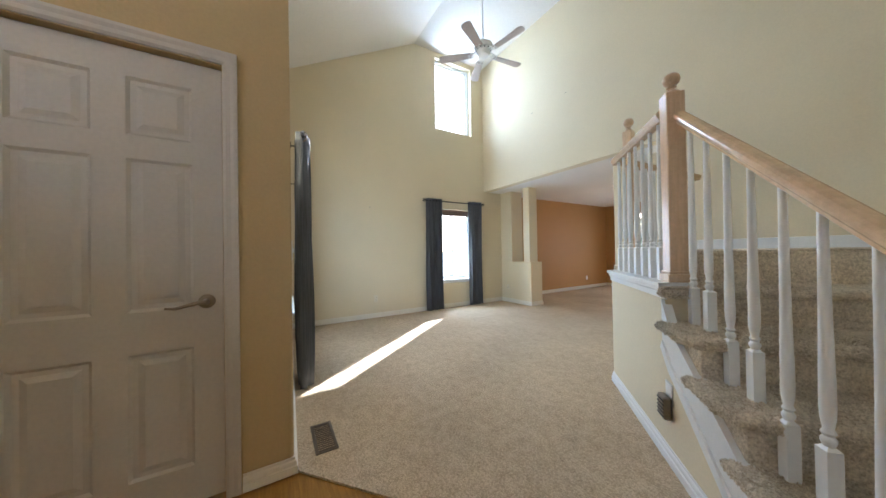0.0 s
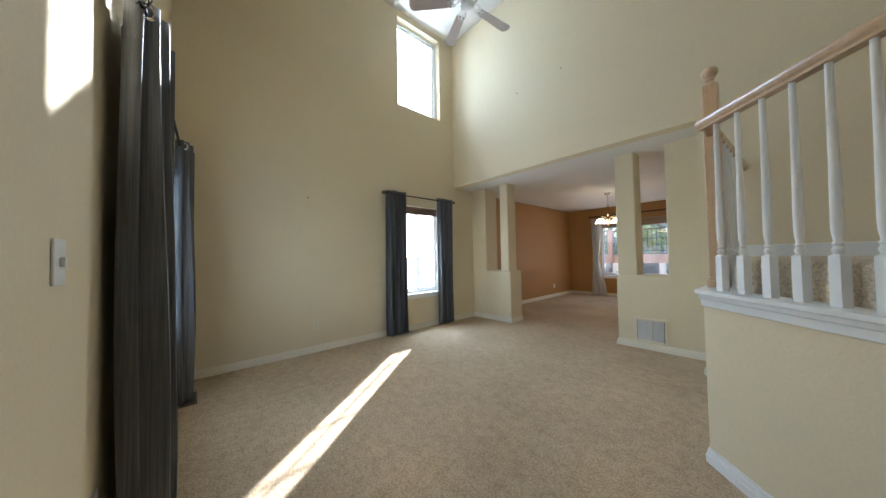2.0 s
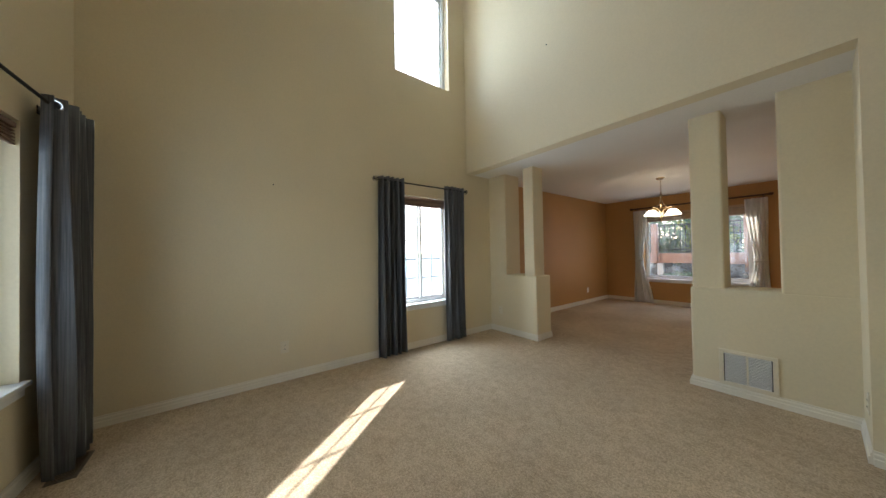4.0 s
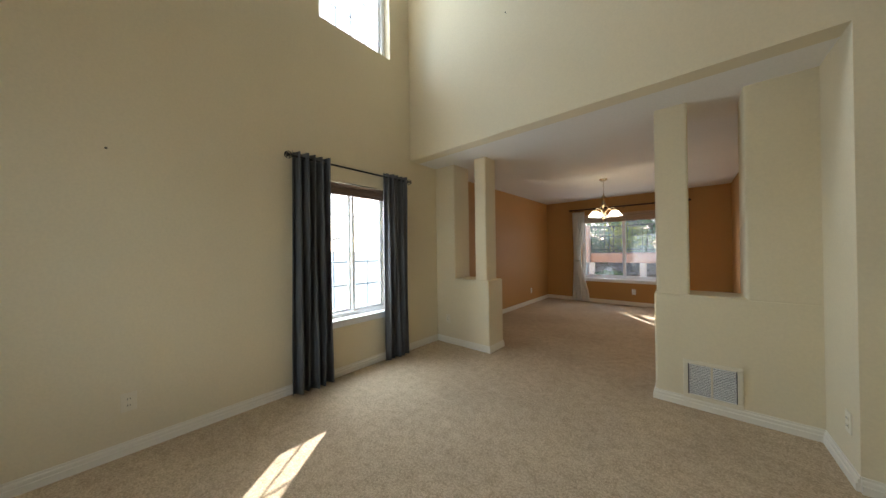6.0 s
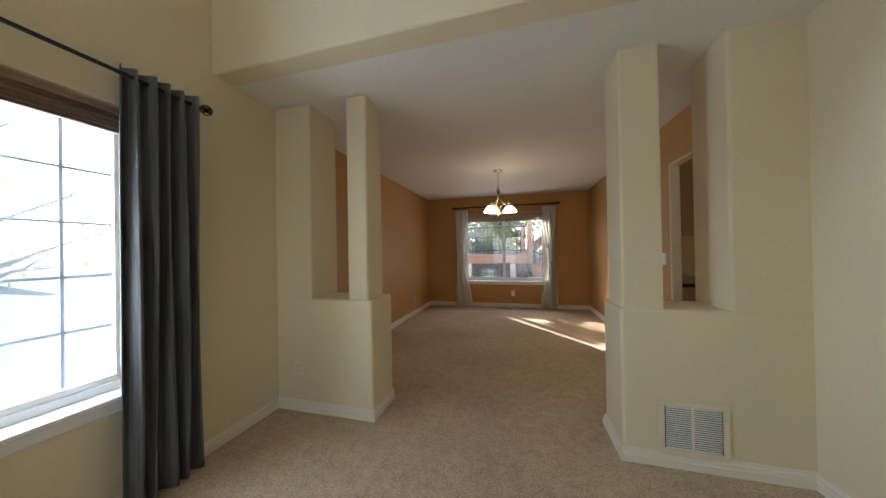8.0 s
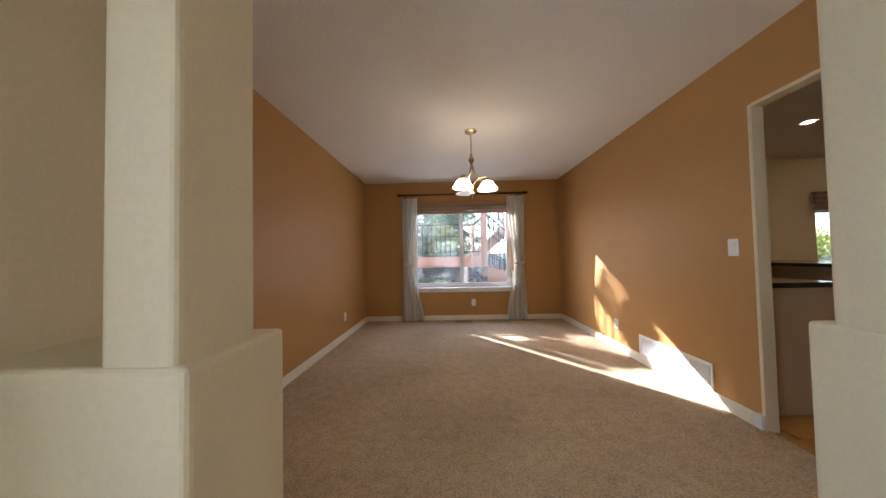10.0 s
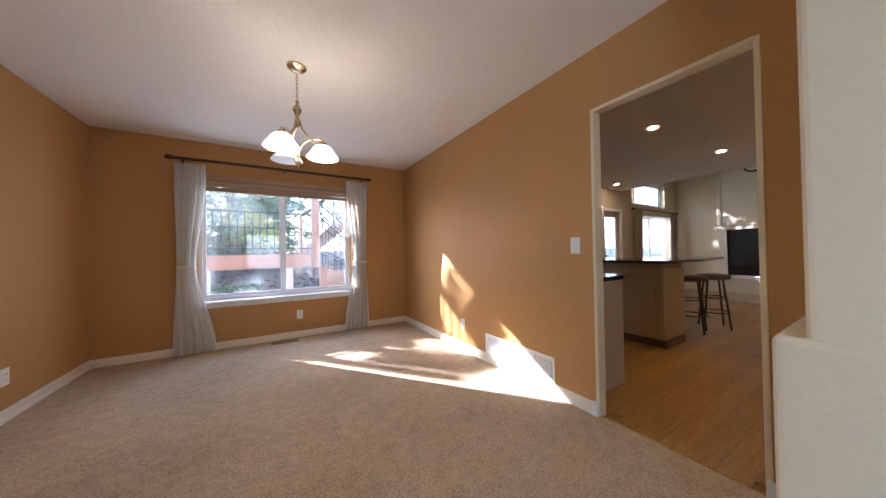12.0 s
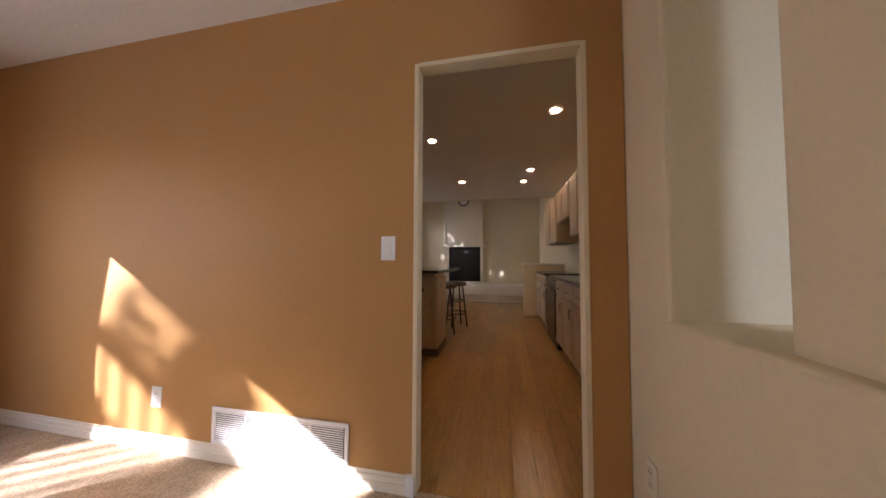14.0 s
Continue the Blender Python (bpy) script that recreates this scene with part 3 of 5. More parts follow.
for (a, oa), (b, ob) in zip(CAS, CAS[1:]):
    q = [bm.verts.new((XD + o, y, 2.045 + s)) for s, o, y in ((a, oa, -0.662 - a), (b, ob, -0.662 - b), (b, ob, 0.107 + b), (a, oa, 0.107 + a))]
    bm.faces.new(q)
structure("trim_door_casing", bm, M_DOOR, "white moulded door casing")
# near-black panel paints the closet's darkness behind the leaf
structure("door_stop", box(XD - 0.13, XD - 0.075, -0.66, 0.105, 0, 2.04), M_DARK, "dark panel painting the closet's shade behind the door")


# ---- staircase ----
XN = -0.755                                    # where the landing wall meets the north wall
F, D = Vector((-0.832, 2.819)), Vector((0.6853, -0.7282))
N = Vector((0.7282, 0.6853))


def at(u, off=0.0):
    p = F + D * u + N * off
    return p.x, p.y


stair = thing("staircase", (0, 0, 0), "carpeted staircase with white balusters and pale oak rails", "staircase")
# landing wall and cap
add = [at(0.0), at(0.965), at(0.965, 0.11), (-0.80 + 0.13, F.y + 0.06), (XN + 0.11, YN), (XN, YN)]
part("landing_wall", prism(add, 0.0, 0.885), M_CREAM, stair, "cream painted knee wall")
moulding_pts = [(XN, YN), (F.x, F.y), at(0.975)]


def strip(pts, prof):
    bm = bmesh.new()
    pts = [Vector(p) for p in pts]
    rows = []
    for i, p in enumerate(pts):
        d0 = (p - pts[i - 1]).normalized() if i else (pts[1] - p).normalized()
        d1 = (pts[i + 1] - p).normalized() if i < len(pts) - 1 else d0
        n0, n1 = Vector((d0.y, -d0.x)), Vector((d1.y, -d1.x))
        nm = (n0 + n1).normalized()
        k = 1 / max(0.3, nm.dot(n0))
        rows.append([bm.verts.new((p.x + nm.x * o * k, p.y + nm.y * o * k, z)) for o, z in prof])
    for a, b in zip(rows, rows[1:]):
        for i in range(len(prof)):
            bm.faces.new((a[i], a[(i + 1) % len(prof)], b[(i + 1) % len(prof)], b[i]))
    bm.faces.new(rows[0])
    bm.faces.new(list(reversed(rows[-1])))
    return bm


part("cap", strip(moulding_pts, [(-0.125, 0.93), (-0.125, 0.95), (0.035, 0.95), (0.035, 0.93), (0.022, 0.925), (0.02, 0.905), (0.012, 0.9), (0.01, 0.865), (-0.002, 0.86), (-0.002, 0.93)]), M_WHITE, stair, "white moulded wall cap")
part("baseboard_strip", strip([(XN, YN), (F.x, F.y), at(1.9)], [(-0.004, 0)] + [(o, z) for o, z in BASE[1:-1]] + [(-0.004, 0.082)]), M_WHITE, stair, "white baseboard")

# steps in the stair's own frame: x down the flight, y into it
STAIR = pose(F.x, F.y, 0, 0, 0, math.degrees(math.atan2(D.y, D.x)))
STEPS = [(0.93, 0.70), (0.745, 0.98), (0.56, 1.24), (0.372, 1.505), (0.186, 1.775)]


def tread_bm(u0, u1, z):
    """A slab with a fat carpeted nosing along its front and its open end, rounded at the outer corner."""
    r, out = 0.026, 0.075
    pts = [(u0, -0.045)] + [(u1 - 0.07 + 0.115 * math.sin(a), -0.045 + 0.06 * (1 - math.cos(a))) for a in [k * math.pi / 10 for k in range(6)]] + [(u1 + 0.045, 1.45), (u0, 1.45)]
    bm = prism(pts, z - 0.055, z)
    bmesh.ops.bevel(bm, geom=[e for e in bm.edges if abs(e.verts[0].co.z - e.verts[1].co.z) < 1e-5], offset=r, segments=4, affect="EDGES", profile=0.5)
    bmesh.ops.transform(bm, matrix=STAIR, verts=bm.verts)
    return bm


for k, (z, u) in enumerate(STEPS):
    u1 = u + 0.27
    n0 = 0.115 if k == 0 else 0.012
    part("riser", box(u - 0.02 if k else 0.45, u1, n0, 1.45, 0.0, z - 0.03, 0.012, 2, STAIR), M_STAIRCARPET, stair, "carpeted riser", True)
    if k:
        part("tread", tread_bm(u - 0.03, u1, z), M_STAIRCARPET, stair, "carpeted bullnose tread", True)
    else:
        bm = box(u - 0.02, u1 + 0.035, 0.06, 1.45, z - 0.055, z, 0.026, 4, STAIR)
        add_box(bm, 1.005, u1 + 0.045, -0.045, 0.2, z - 0.055, z, 0.026, 4, STAIR)
        part("tread", bm, M_STAIRCARPET, stair, "carpeted bullnose tread", True)
# twisted carpet pile on the open ends of the treads
rnd = random.Random(21)
for ob in [o for o in bpy.data.objects if o.name.split(".")[0] == "tread" and o.parent == stair]:
    inv = STAIR.inverted()
    tris, area = [], []
    me = ob.data
    me.calc_loop_triangles()
    for t in me.loop_triangles:
        a, b, c = [me.vertices[i].co for i in t.vertices]
        tris.append((a, b, c, t.normal.copy()))
        area.append(t.area)
    vs, fs = [], []
    while len(vs) < 6 * 5200:
        a, b, c, n = rnd.choices(tris, area)[0]
        r1, r2 = rnd.random(), rnd.random()
        if r1 + r2 > 1:
            r1, r2 = 1 - r1, 1 - r2
        p = a + (b - a) * r1 + (c - a) * r2
        q = inv @ p
        if q.y > 0.62 or n.z < -0.6:
            continue
        d = Vector((rnd.gauss(0, 1), rnd.gauss(0, 1), rnd.gauss(0, 1)))
        d = (d - n * d.dot(n)).normalized()
        s = n.cross(d) * rnd.uniform(0.0016, 0.0026)
        L = rnd.uniform(0.006, 0.013)
        i0 = len(vs)
        for o, h, w in ((0, -0.001, 1), (0.5, rnd.uniform(0.003, 0.008), 1.0), (1, rnd.uniform(0.0, 0.005), 0.6)):
            vs += [p + d * (L * (o - 0.4)) + n * h - s * w, p + d * (L * (o - 0.4)) + n * h + s * w]
        fs += [(i0, i0 + 1, i0 + 3, i0 + 2), (i0 + 2, i0 + 3, i0 + 5, i0 + 4)]
    pm = bpy.data.meshes.new("carpet_pile")
    pm.from_pydata(vs, [], fs)
    pm.materials.append(M_STAIRCARPET)
    po = new("carpet_pile", pm)
    po.parent = stair
    tagged(po, "twisted beige carpet pile on the tread", "", "", "stuff")
# upper landing in front of the far wall
bm = prism([at(0.735, 0.115), at(0.735, 1.45), (2.0, at(0.735, 1.45)[1]), (2.0, YN), (F.x + 0.125, YN), (F.x + 0.125, F.y + 0.06)], 0.88, 1.115)
rounded(bm, lambda c, d: c.z > 1.1, 0.022, 3)
part("upper_landing", bm, M_STAIRCARPET, stair, "carpeted upper landing")
part("skirt_end", box(XN - 0.015, XN + 0.06, YN - 0.018, YN - 0.001, 0.95, 1.215, 0.003), M_WHITE, stair, "white skirting end at the wall cap")
part("wall_skirt", box(XN + 0.06, 1.99, YN - 0.016, YN, 1.11, 1.215, 0.003), M_WHITE, stair, "white skirting above the landing")
part("shoe_strip", box(2.0 - 0.016, 2.0, 2.0, YN - 0.02, 1.11, 1.215, 0.003), M_WHITE, stair, "white skirting above the landing")
# white stringer under the treads
bm = bmesh.new()
pts_up, pts_lo = [(0.95, 0.86), (1.03, 0.72), (1.95, 0.06)], [(0.95, 0.62), (1.03, 0.52), (1.72, 0.0)]
top = [bm.verts.new((*at(u, -0.014), z)) for u, z in pts_up]
low = [bm.verts.new((*at(u, -0.014), z)) for u, z in pts_lo]
topb = [bm.verts.new((*at(u, 0.03), z)) for u, z in pts_up]
lowb = [bm.verts.new((*at(u, 0.03), z)) for u, z in pts_lo]
for i in (0, 1):
    bm.faces.new((top[i], top[i + 1], low[i + 1], low[i]))
    bm.faces.new((low[i], low[i + 1], lowb[i + 1], lowb[i]))
    bm.faces.new((top[i], top[i + 1], topb[i + 1], topb[i]))
bm.faces.new((top[0], topb[0], lowb[0], low[0]))
bm.faces.new((top[2], topb[2], lowb[2], low[2]))
part("stringer", bm, M_WHITE, stair, "white painted stringer")
bm = bmesh.new()
for (u0, z0), (u1, z1) in zip(pts_lo, pts_lo[1:]):
    q = [(u0, z0 - 0.02), (u1, z1 - 0.02), (u1 + 0.02, z1 + 0.02), (u0 + 0.02, z0 + 0.02)]
    fr = [bm.verts.new((*at(u, -0.024), z)) for u, z in q]
    bk = [bm.verts.new((*at(u, -0.004), z)) for u, z in q]
    bm.faces.new(fr)
    for i in range(4):
        bm.faces.new((fr[i], fr[(i + 1) % 4], bk[(i + 1) % 4], bk[i]))
part("stringer_bead", bm, M_WHITE, stair)
# plaster wall under the stringer
bm = bmesh.new()
q = [(0.965, 0.0), (1.76, 0.0), (1.03, 0.54), (0.965, 0.66)]
fr = [bm.verts.new((*at(u, 0.0), z)) for u, z in q]
bk = [bm.verts.new((*at(u, 0.05), z)) for u, z in q]
bm.faces.new(fr)
bm.faces.new(list(reversed(bk)))
for i in range(4):
    bm.faces.new((fr[i], fr[(i + 1) % 4], bk[(i + 1) % 4], bk[i]))
part("side_wall", bm, M_CREAM, stair, "cream painted wall under the stairs")


def baluster(x, y, z0, z1):
    h = z1 - z0
    b = 0.20
    bm = box(-0.018, 0.018, -0.018, 0.018, 0, b)
    rounded(bm, lambda c, d: c.z > b - 0.01, 0.012, 1)
    add_lathe(bm, [(0.011, b - 0.004), (0.0165, b + 0.010), (0.0165, b + 0.018), (0.011, b + 0.026), (0.016, b + 0.036), (0.011, b + 0.046), (0.0155, b + 0.075), (0.0168, b + 0.11), (0.016, b + 0.2), (0.0135, b + 0.36), (0.0105, h)], 12)
    ob = part("baluster", bm, M_WHITE, stair, "", True)
    ob.matrix_world = pose(x, y, z0, 0, 0, math.degrees(math.atan2(D.y, D.x)))
    return ob


def newel(u, off, z0, ztop, half, turn):
    x, y = at(u, off)
    bm = box(-half, half, -half, half, 0, ztop - z0, 0.006, 2)
    add_box(bm, -half - 0.014, half + 0.014, -half - 0.014, half + 0.014, 0, 0.045, 0.006, 2)
    add_box(bm, -half - 0.007, half + 0.007, -half - 0.007, half + 0.007, 0.045, 0.06, 0.004)
    n = part("newel_post", bm, M_OAK, stair, "pale oak newel post")
    n.matrix_world = pose(x, y, z0, 0, 0, turn)
    h = ztop - z0
    prof = [(half * 0.95, h - 0.003), (half * 0.75, h + 0.012), (0.020, h + 0.018), (0.017, h + 0.028), (0.024, h + 0.036), (0.020, h + 0.041)]
    prof += [(0.041 * math.sin(a), h + 0.080 - 0.038 * math.cos(a)) for a in [0.5 + i * (math.pi - 0.52) / 10 for i in range(11)]]
    part("finial", lathe(prof, 20), M_OAK, n, "turned oak ball finial", True)
    return n


newel(0.895, 0.08, 0.95, 1.99, 0.044, math.degrees(math.atan2(D.y, D.x)))
newel((Vector((-0.786, 3.056)) - F).dot(D), (Vector((-0.786, 3.056)) - F).dot(N), 0.95, 2.186, 0.037, 0)
RAIL = [(-0.022, 0.0), (-0.022, 0.012), (-0.031, 0.024), (-0.034, 0.036), (-0.032, 0.048), (-0.024, 0.058), (-0.012, 0.063), (0.012, 0.063), (0.024, 0.058), (0.032, 0.048), (0.034, 0.036), (0.031, 0.024), (0.022, 0.012), (0.022, 0.0)]


def handrail(a, b):
    a, b = Vector(a), Vector(b)
    d = (b - a)
    side = Vector((d.y, -d.x, 0)).normalized()
    up = Vector((0, 0, 1))
    bm = bmesh.new()
    r0 = [bm.verts.new(a + side * s + up * t) for s, t in RAIL]
    r1 = [bm.verts.new(b + side * s + up * t) for s, t in RAIL]
    for i in range(len(RAIL)):
        bm.faces.new((r0[i], r0[(i + 1) % len(RAIL)], r1[(i + 1) % len(RAIL)], r1[i]))
    bm.faces.new(r0)
    bm.faces.new(list(reversed(r1)))
    return part("handrail", bm, M_OAKR, stair, "pale oak handrail")


handrail((*at(-0.04, 0.055), 1.865), (*at(0.852, 0.055), 1.865))
handrail((F.x + 0.055, F.y + 0.03, 1.865), (-0.785, 3.02, 1.865))
handrail((-0.782, 3.092, 1.865), (XN + 0.06, YN - 0.002, 1.865))
handrail((*at(0.938, 0.10), 1.81), (*at(2.15, 0.10), 0.88))
for i in range(7):
    baluster(*at(0.06 + 0.122 * i, 0.055), 0.95, 1.867)
for i in range(9):
    baluster(F.x + 0.06 + (XN - F.x) * (0.115 + 0.095 * i), F.y + 0.17 + 0.14 * i, 0.95, 1.867)
for u, z in ((1.022, 0.745), (1.15, 0.745), (1.284, 0.56), (1.414, 0.56), (1.548, 0.372), (1.676, 0.372), (1.81, 0.186), (1.945, 0.186)):
    baluster(*at(u, 0.10), z - 0.004, 1.77 - (u - 0.99) * 0.767 + 0.004)


# ---- curtains ----
def drape(name, m, width, z0, z1, folds, depth, mat, label, waist=None, flare=0.0, group="", seed=1, grommets=True, anchor=0.5):
    """A hanging curtain along x from 0 to width in m, with rounded folds; it narrows towards its anchor, a share of the width."""
    rnd = random.Random(seed)
    ph = [rnd.uniform(-0.5, 0.5) for _ in range(folds + 2)]
    nu, nv = folds * 10, 26
    bm = bmesh.new()
    grid = []
    for j in range(nv + 1):
        z = z0 + (z1 - z0) * j / nv
        t = 1 - j / nv
        k = 1.0 + flare * t
        if waist:
            wz, wf = waist
            s = abs(z - wz) / ((z1 - wz) if z > wz else (wz - z0))
            k = (wf + (1 - wf) * (0.5 - 0.5 * math.cos(math.pi * min(1, s))) ** 0.8) * (1.0 + flare * t)
        row = []
        for i in range(nu + 1):
            u = i / nu
            a = u * folds * 2 * math.pi
            f = int(u * folds)
            y = depth * math.sin(a) * (0.75 + 0.35 * math.sin(3.1 * t + ph[f]) * t) + 0.012 * math.sin(a * 0.37 + 4 * t + ph[f] * t)
            x = anchor * width + (u - anchor) * width * k + 0.008 * math.sin(5 * t + a * 0.5) * t
            row.append(bm.verts.new((x, y, z)))
        grid.append(row)
    for j in range(nv):
        for i in range(nu):
            bm.faces.new((grid[j][i], grid[j][i + 1], grid[j + 1][i + 1], grid[j + 1][i]))
    e = new(name)
    e.matrix_world = m
    tagged(e, label, "curtain", group)
    c = part("cloth", bm, mat, e, "", True)
    md = c.modifiers.new("thickness", "SOLIDIFY")
    md.thickness = 0.004
    if grommets:
        for i in range(folds * 2):
            u = (i + 0.5) / (folds * 2)
            g = bmesh.new()
            ring = [(0.021, -0.004), (0.026, -0.004), (0.026, 0.004), (0.021, 0.004)]
            vs = [[g.verts.new((r * math.cos(a), r * math.sin(a), zz)) for r, zz in ring] for a in [k * math.pi / 8 for k in range(16)]]
            for a in range(16):
                for b in range(4):
                    g.faces.new((vs[a][b], vs[(a + 1) % 16][b], vs[(a + 1) % 16][(b + 1) % 4], vs[a][(b + 1) % 4]))
            ob = part("grommet", g, M_CHROME, e, "chrome grommet ring", True)
            ob.matrix_local = pose(u * width, 0, z1 - 0.045, 0, 90 + (38 if i % 2 else -38), 0)
    if waist:
        k = width * waist[1] * 0.5 * (1.0 + flare * (1 - (waist[0] - z0) / (z1 - z0))) + 0.006
        band = lathe([(0.90, -0.016), (0.98, -0.010), (0.99, 0.002), (0.97, 0.010), (0.91, 0.016)], 28, Matrix.Translation((anchor * width + (0.5 - anchor) * 2 * (k - 0.006), 0, waist[0])) @ Matrix.Diagonal((k, depth + 0.016, 1, 1)))
        part("tieback", band, mat, e, "gathered cloth tieback", True)
    return e


def curtain_rod(name, m, length, mat, label, r=0.0095, brackets=(0.12, 0.88), reach=0.09, cage=True):
    e = new(name)
    e.matrix_world = m
    tagged(e, label, "curtain rod")
    part("pole", lathe([(r, 0), (r, length)], 12, pose(0, 0, 0, 0, 90, 0)), mat, e, "", True)
    for x in (-0.03, length + 0.03):
        if cage:
            bm = lathe([(0.012, -0.012), (0.012, 0.012)], 10, pose(x, 0, 0, 0, 90, 0))
            for k in range(6):
                a = k * math.pi / 3
                add_tube(bm, [(x - 0.03 * math.cos(b), 0.03 * math.sin(b) * math.cos(a + b * 0.5), 0.03 * math.sin(b) * math.sin(a + b * 0.5)) for b in [i * math.pi / 8 for i in range(9)]], 0.003, 5)
        else:
            bm = lathe([(0.016, -0.035), (0.024, -0.02), (0.026, 0.0), (0.024, 0.018), (0.012, 0.035)], 12, pose(x, 0, 0, 0, 90, 0))
        part("finial", bm, mat, e, "cage ball finial" if cage else "turned finial", True)
    for f in brackets:
        bm = tube([(f * length, 0, 0), (f * length, reach * 0.5, -0.012), (f * length, reach, -0.012)], 0.006, 6)
        add_box(bm, f * length - 0.012, f * length + 0.012, reach - 0.006, reach, -0.03, 0.022, 0.002)
        part("bracket", bm, mat, e)
    return e


# west window: local x runs along +y of the room, the wall at +y local
curtain_rod("curtain_rod", pose(XW + 0.095, 2.80, 2.125, 0, 0, 90), 1.35, M_IRON, "black iron curtain rod above the west window")
drape("curtain", pose(XW + 0.095, 2.81, 0.0, 0, 0, 90), 0.335, 0.015, 2.17, 5, 0.05, M_CHAR, "charcoal grommet curtain drawn to the window's side", None, 0.08, "charcoal curtains", 1, False)
drape("curtain", pose(XW + 0.095, 3.80, 0.0, 0, 0, 90), 0.33, 0.015, 2.17, 5, 0.036, M_CHAR, "charcoal grommet curtain drawn to the window's side", None, 0.03, "charcoal curtains", 2, False)
# south window: local x runs along -x
curtain_rod("curtain_rod", SOUTH @ pose(-0.94, 0.10, 2.125, 0, 0, 180), 2.06, M_IRON, "black iron curtain rod above the south window")
drape("curtain", SOUTH @ pose(-0.965, 0.105, 0.0, 0, 0, 180), 0.415, 0.015, 2.17, 6, 0.066, M_CHAR, "charcoal grommet curtain drawn to the window's side", None, 0.05, "charcoal curtains", 3)
drape("curtain", SOUTH @ pose(-2.60, 0.125, 0.0, 0, 0, 180), 0.34, 0.015, 2.17, 5, 0.062, M_CHAR, "charcoal grommet curtain drawn to the window's side", None, 0.05, "charcoal curtains", 4)
# dining window
curtain_rod("curtain_rod", pose(-3.80, YD - 0.09, 2.19), 2.13, M_BRONZE, "dark bronze curtain rod above the dining window", 0.017, (0.03, 0.5, 0.97), 0.09, False)
drape("curtain", pose(-3.79, YD - 0.09, 0.0), 0.27, 0.01, 2.14, 5, 0.03, M_SHEER, "white cotton curtain gathered by a tieback", (0.98, 0.50), 0.34, "white curtains", 5, False, 0.12)
drape("curtain", pose(-1.965, YD - 0.09, 0.0), 0.29, 0.01, 2.14, 5, 0.034, M_SHEER, "white cotton curtain gathered by a tieback", (0.98, 0.60), 0.12, "white curtains", 6, False, 0.85)


def roman_shade(name, m, w, h, mat, label, slats):
    e = new(name)
    e.matrix_world = m
    tagged(e, label, "window shade")
    part("headrail", box(0, w, -0.02, 0.03, h - 0.03, h, 0.003), mat, e)
    for i in range(slats):
        z = (h - 0.03) * i / slats
        part("slat", box(0.002, w - 0.002, -0.016 + 0.006 * (i % 3), 0.004 + 0.006 * (i % 3), z, z + (h - 0.03) / slats * 0.86, 0.0015), mat, e)
    return e


roman_shade("roman_shade", pose(XW - 0.03, FW[0], 1.865, 0, 0, 90), FW[1] - FW[0], 0.122, M_BLIND, "raised woven bamboo shade in the west window", 15)
roman_shade("roman_shade", SOUTH @ pose(SW[1], -0.03, 1.865, 0, 0, 180), SW[1] - SW[0], 0.122, M_BLIND, "raised woven bamboo shade in the south window", 15)
roman_shade("roman_shade", pose(DW[0], YD + 0.03, 1.866), DW[1] - DW[0], 0.19, M_BLINDP, "raised tan woven shade in the dining window", 9)


# ---- ceiling fan ----
fan = thing("ceiling_fan", (-2.80, 3.07, 4.20), "white five-blade ceiling fan on a long rod", "ceiling fan")
part("canopy", lathe([(0.02, RIDGE_Z - 4.20 - 0.08), (0.05, RIDGE_Z - 4.20 - 0.05), (0.065, RIDGE_Z - 4.20)], 20), M_FANW, fan, "", True)
part("downrod", lathe([(0.011, 0.1), (0.011, RIDGE_Z - 4.20 - 0.07)], 10), M_FANW, fan, "", True)
part("motor_housing", lathe([(0.03, -0.12), (0.075, -0.105), (0.095, -0.06), (0.10, -0.03), (0.13, -0.015), (0.14, 0.02), (0.135, 0.055), (0.09, 0.085), (0.03, 0.11)], 28), M_FANW, fan, "", True)
for k in range(12):
    a = k * math.pi / 6
    part("vent_slot", box(-0.006, 0.006, 0.098, 0.118, -0.034, -0.02, 0.002, 1, pose(0, 0, 0, 0, 0, math.degrees(a))), M_DARK, fan)
for k in range(5):
    ang = 11 + 72 * k
    bm = bmesh.new()
    for s in (-1, 1):
        add_tube(bm, [(0.10, 0.012 * s, -0.03), (0.15, 0.042 * s, -0.070), (0.20, 0.045 * s, -0.082), (0.235, 0.02 * s, -0.082), (0.2, 0.0, -0.080), (0.15, 0.018 * s, -0.068)], 0.0055, 6)
    br = part("blade_bracket", bm, M_FANW, fan, "openwork white blade bracket", True)
    br.matrix_local = pose(0, 0, 0, 0, 0, ang)
    out = [(0.19, -0.05), (0.635, -0.072), (0.67, -0.058), (0.685, -0.02), (0.685, 0.02), (0.67, 0.058), (0.635, 0.072), (0.19, 0.05)]
    bl = part("blade", prism(out, -0.078, -0.071), M_BLADE, fan, "fan blade greyed for its backlit underside")
    bl.matrix_local = pose(0, 0, 0, 0, 0, ang) @ pose(0, 0, 0, 9, 0, 0)

# ---- chandelier ----
CH = (-2.72, 7.17, 0.0)
ch = thing("chandelier", (CH[0], CH[1], ZC), "brass three-light chandelier with lit bell glass shades", "chandelier")
part("canopy", lathe([(0.012, -0.035), (0.04, -0.028), (0.062, -0.012), (0.065, 0.0)], 24), M_NICKEL, ch, "", True)
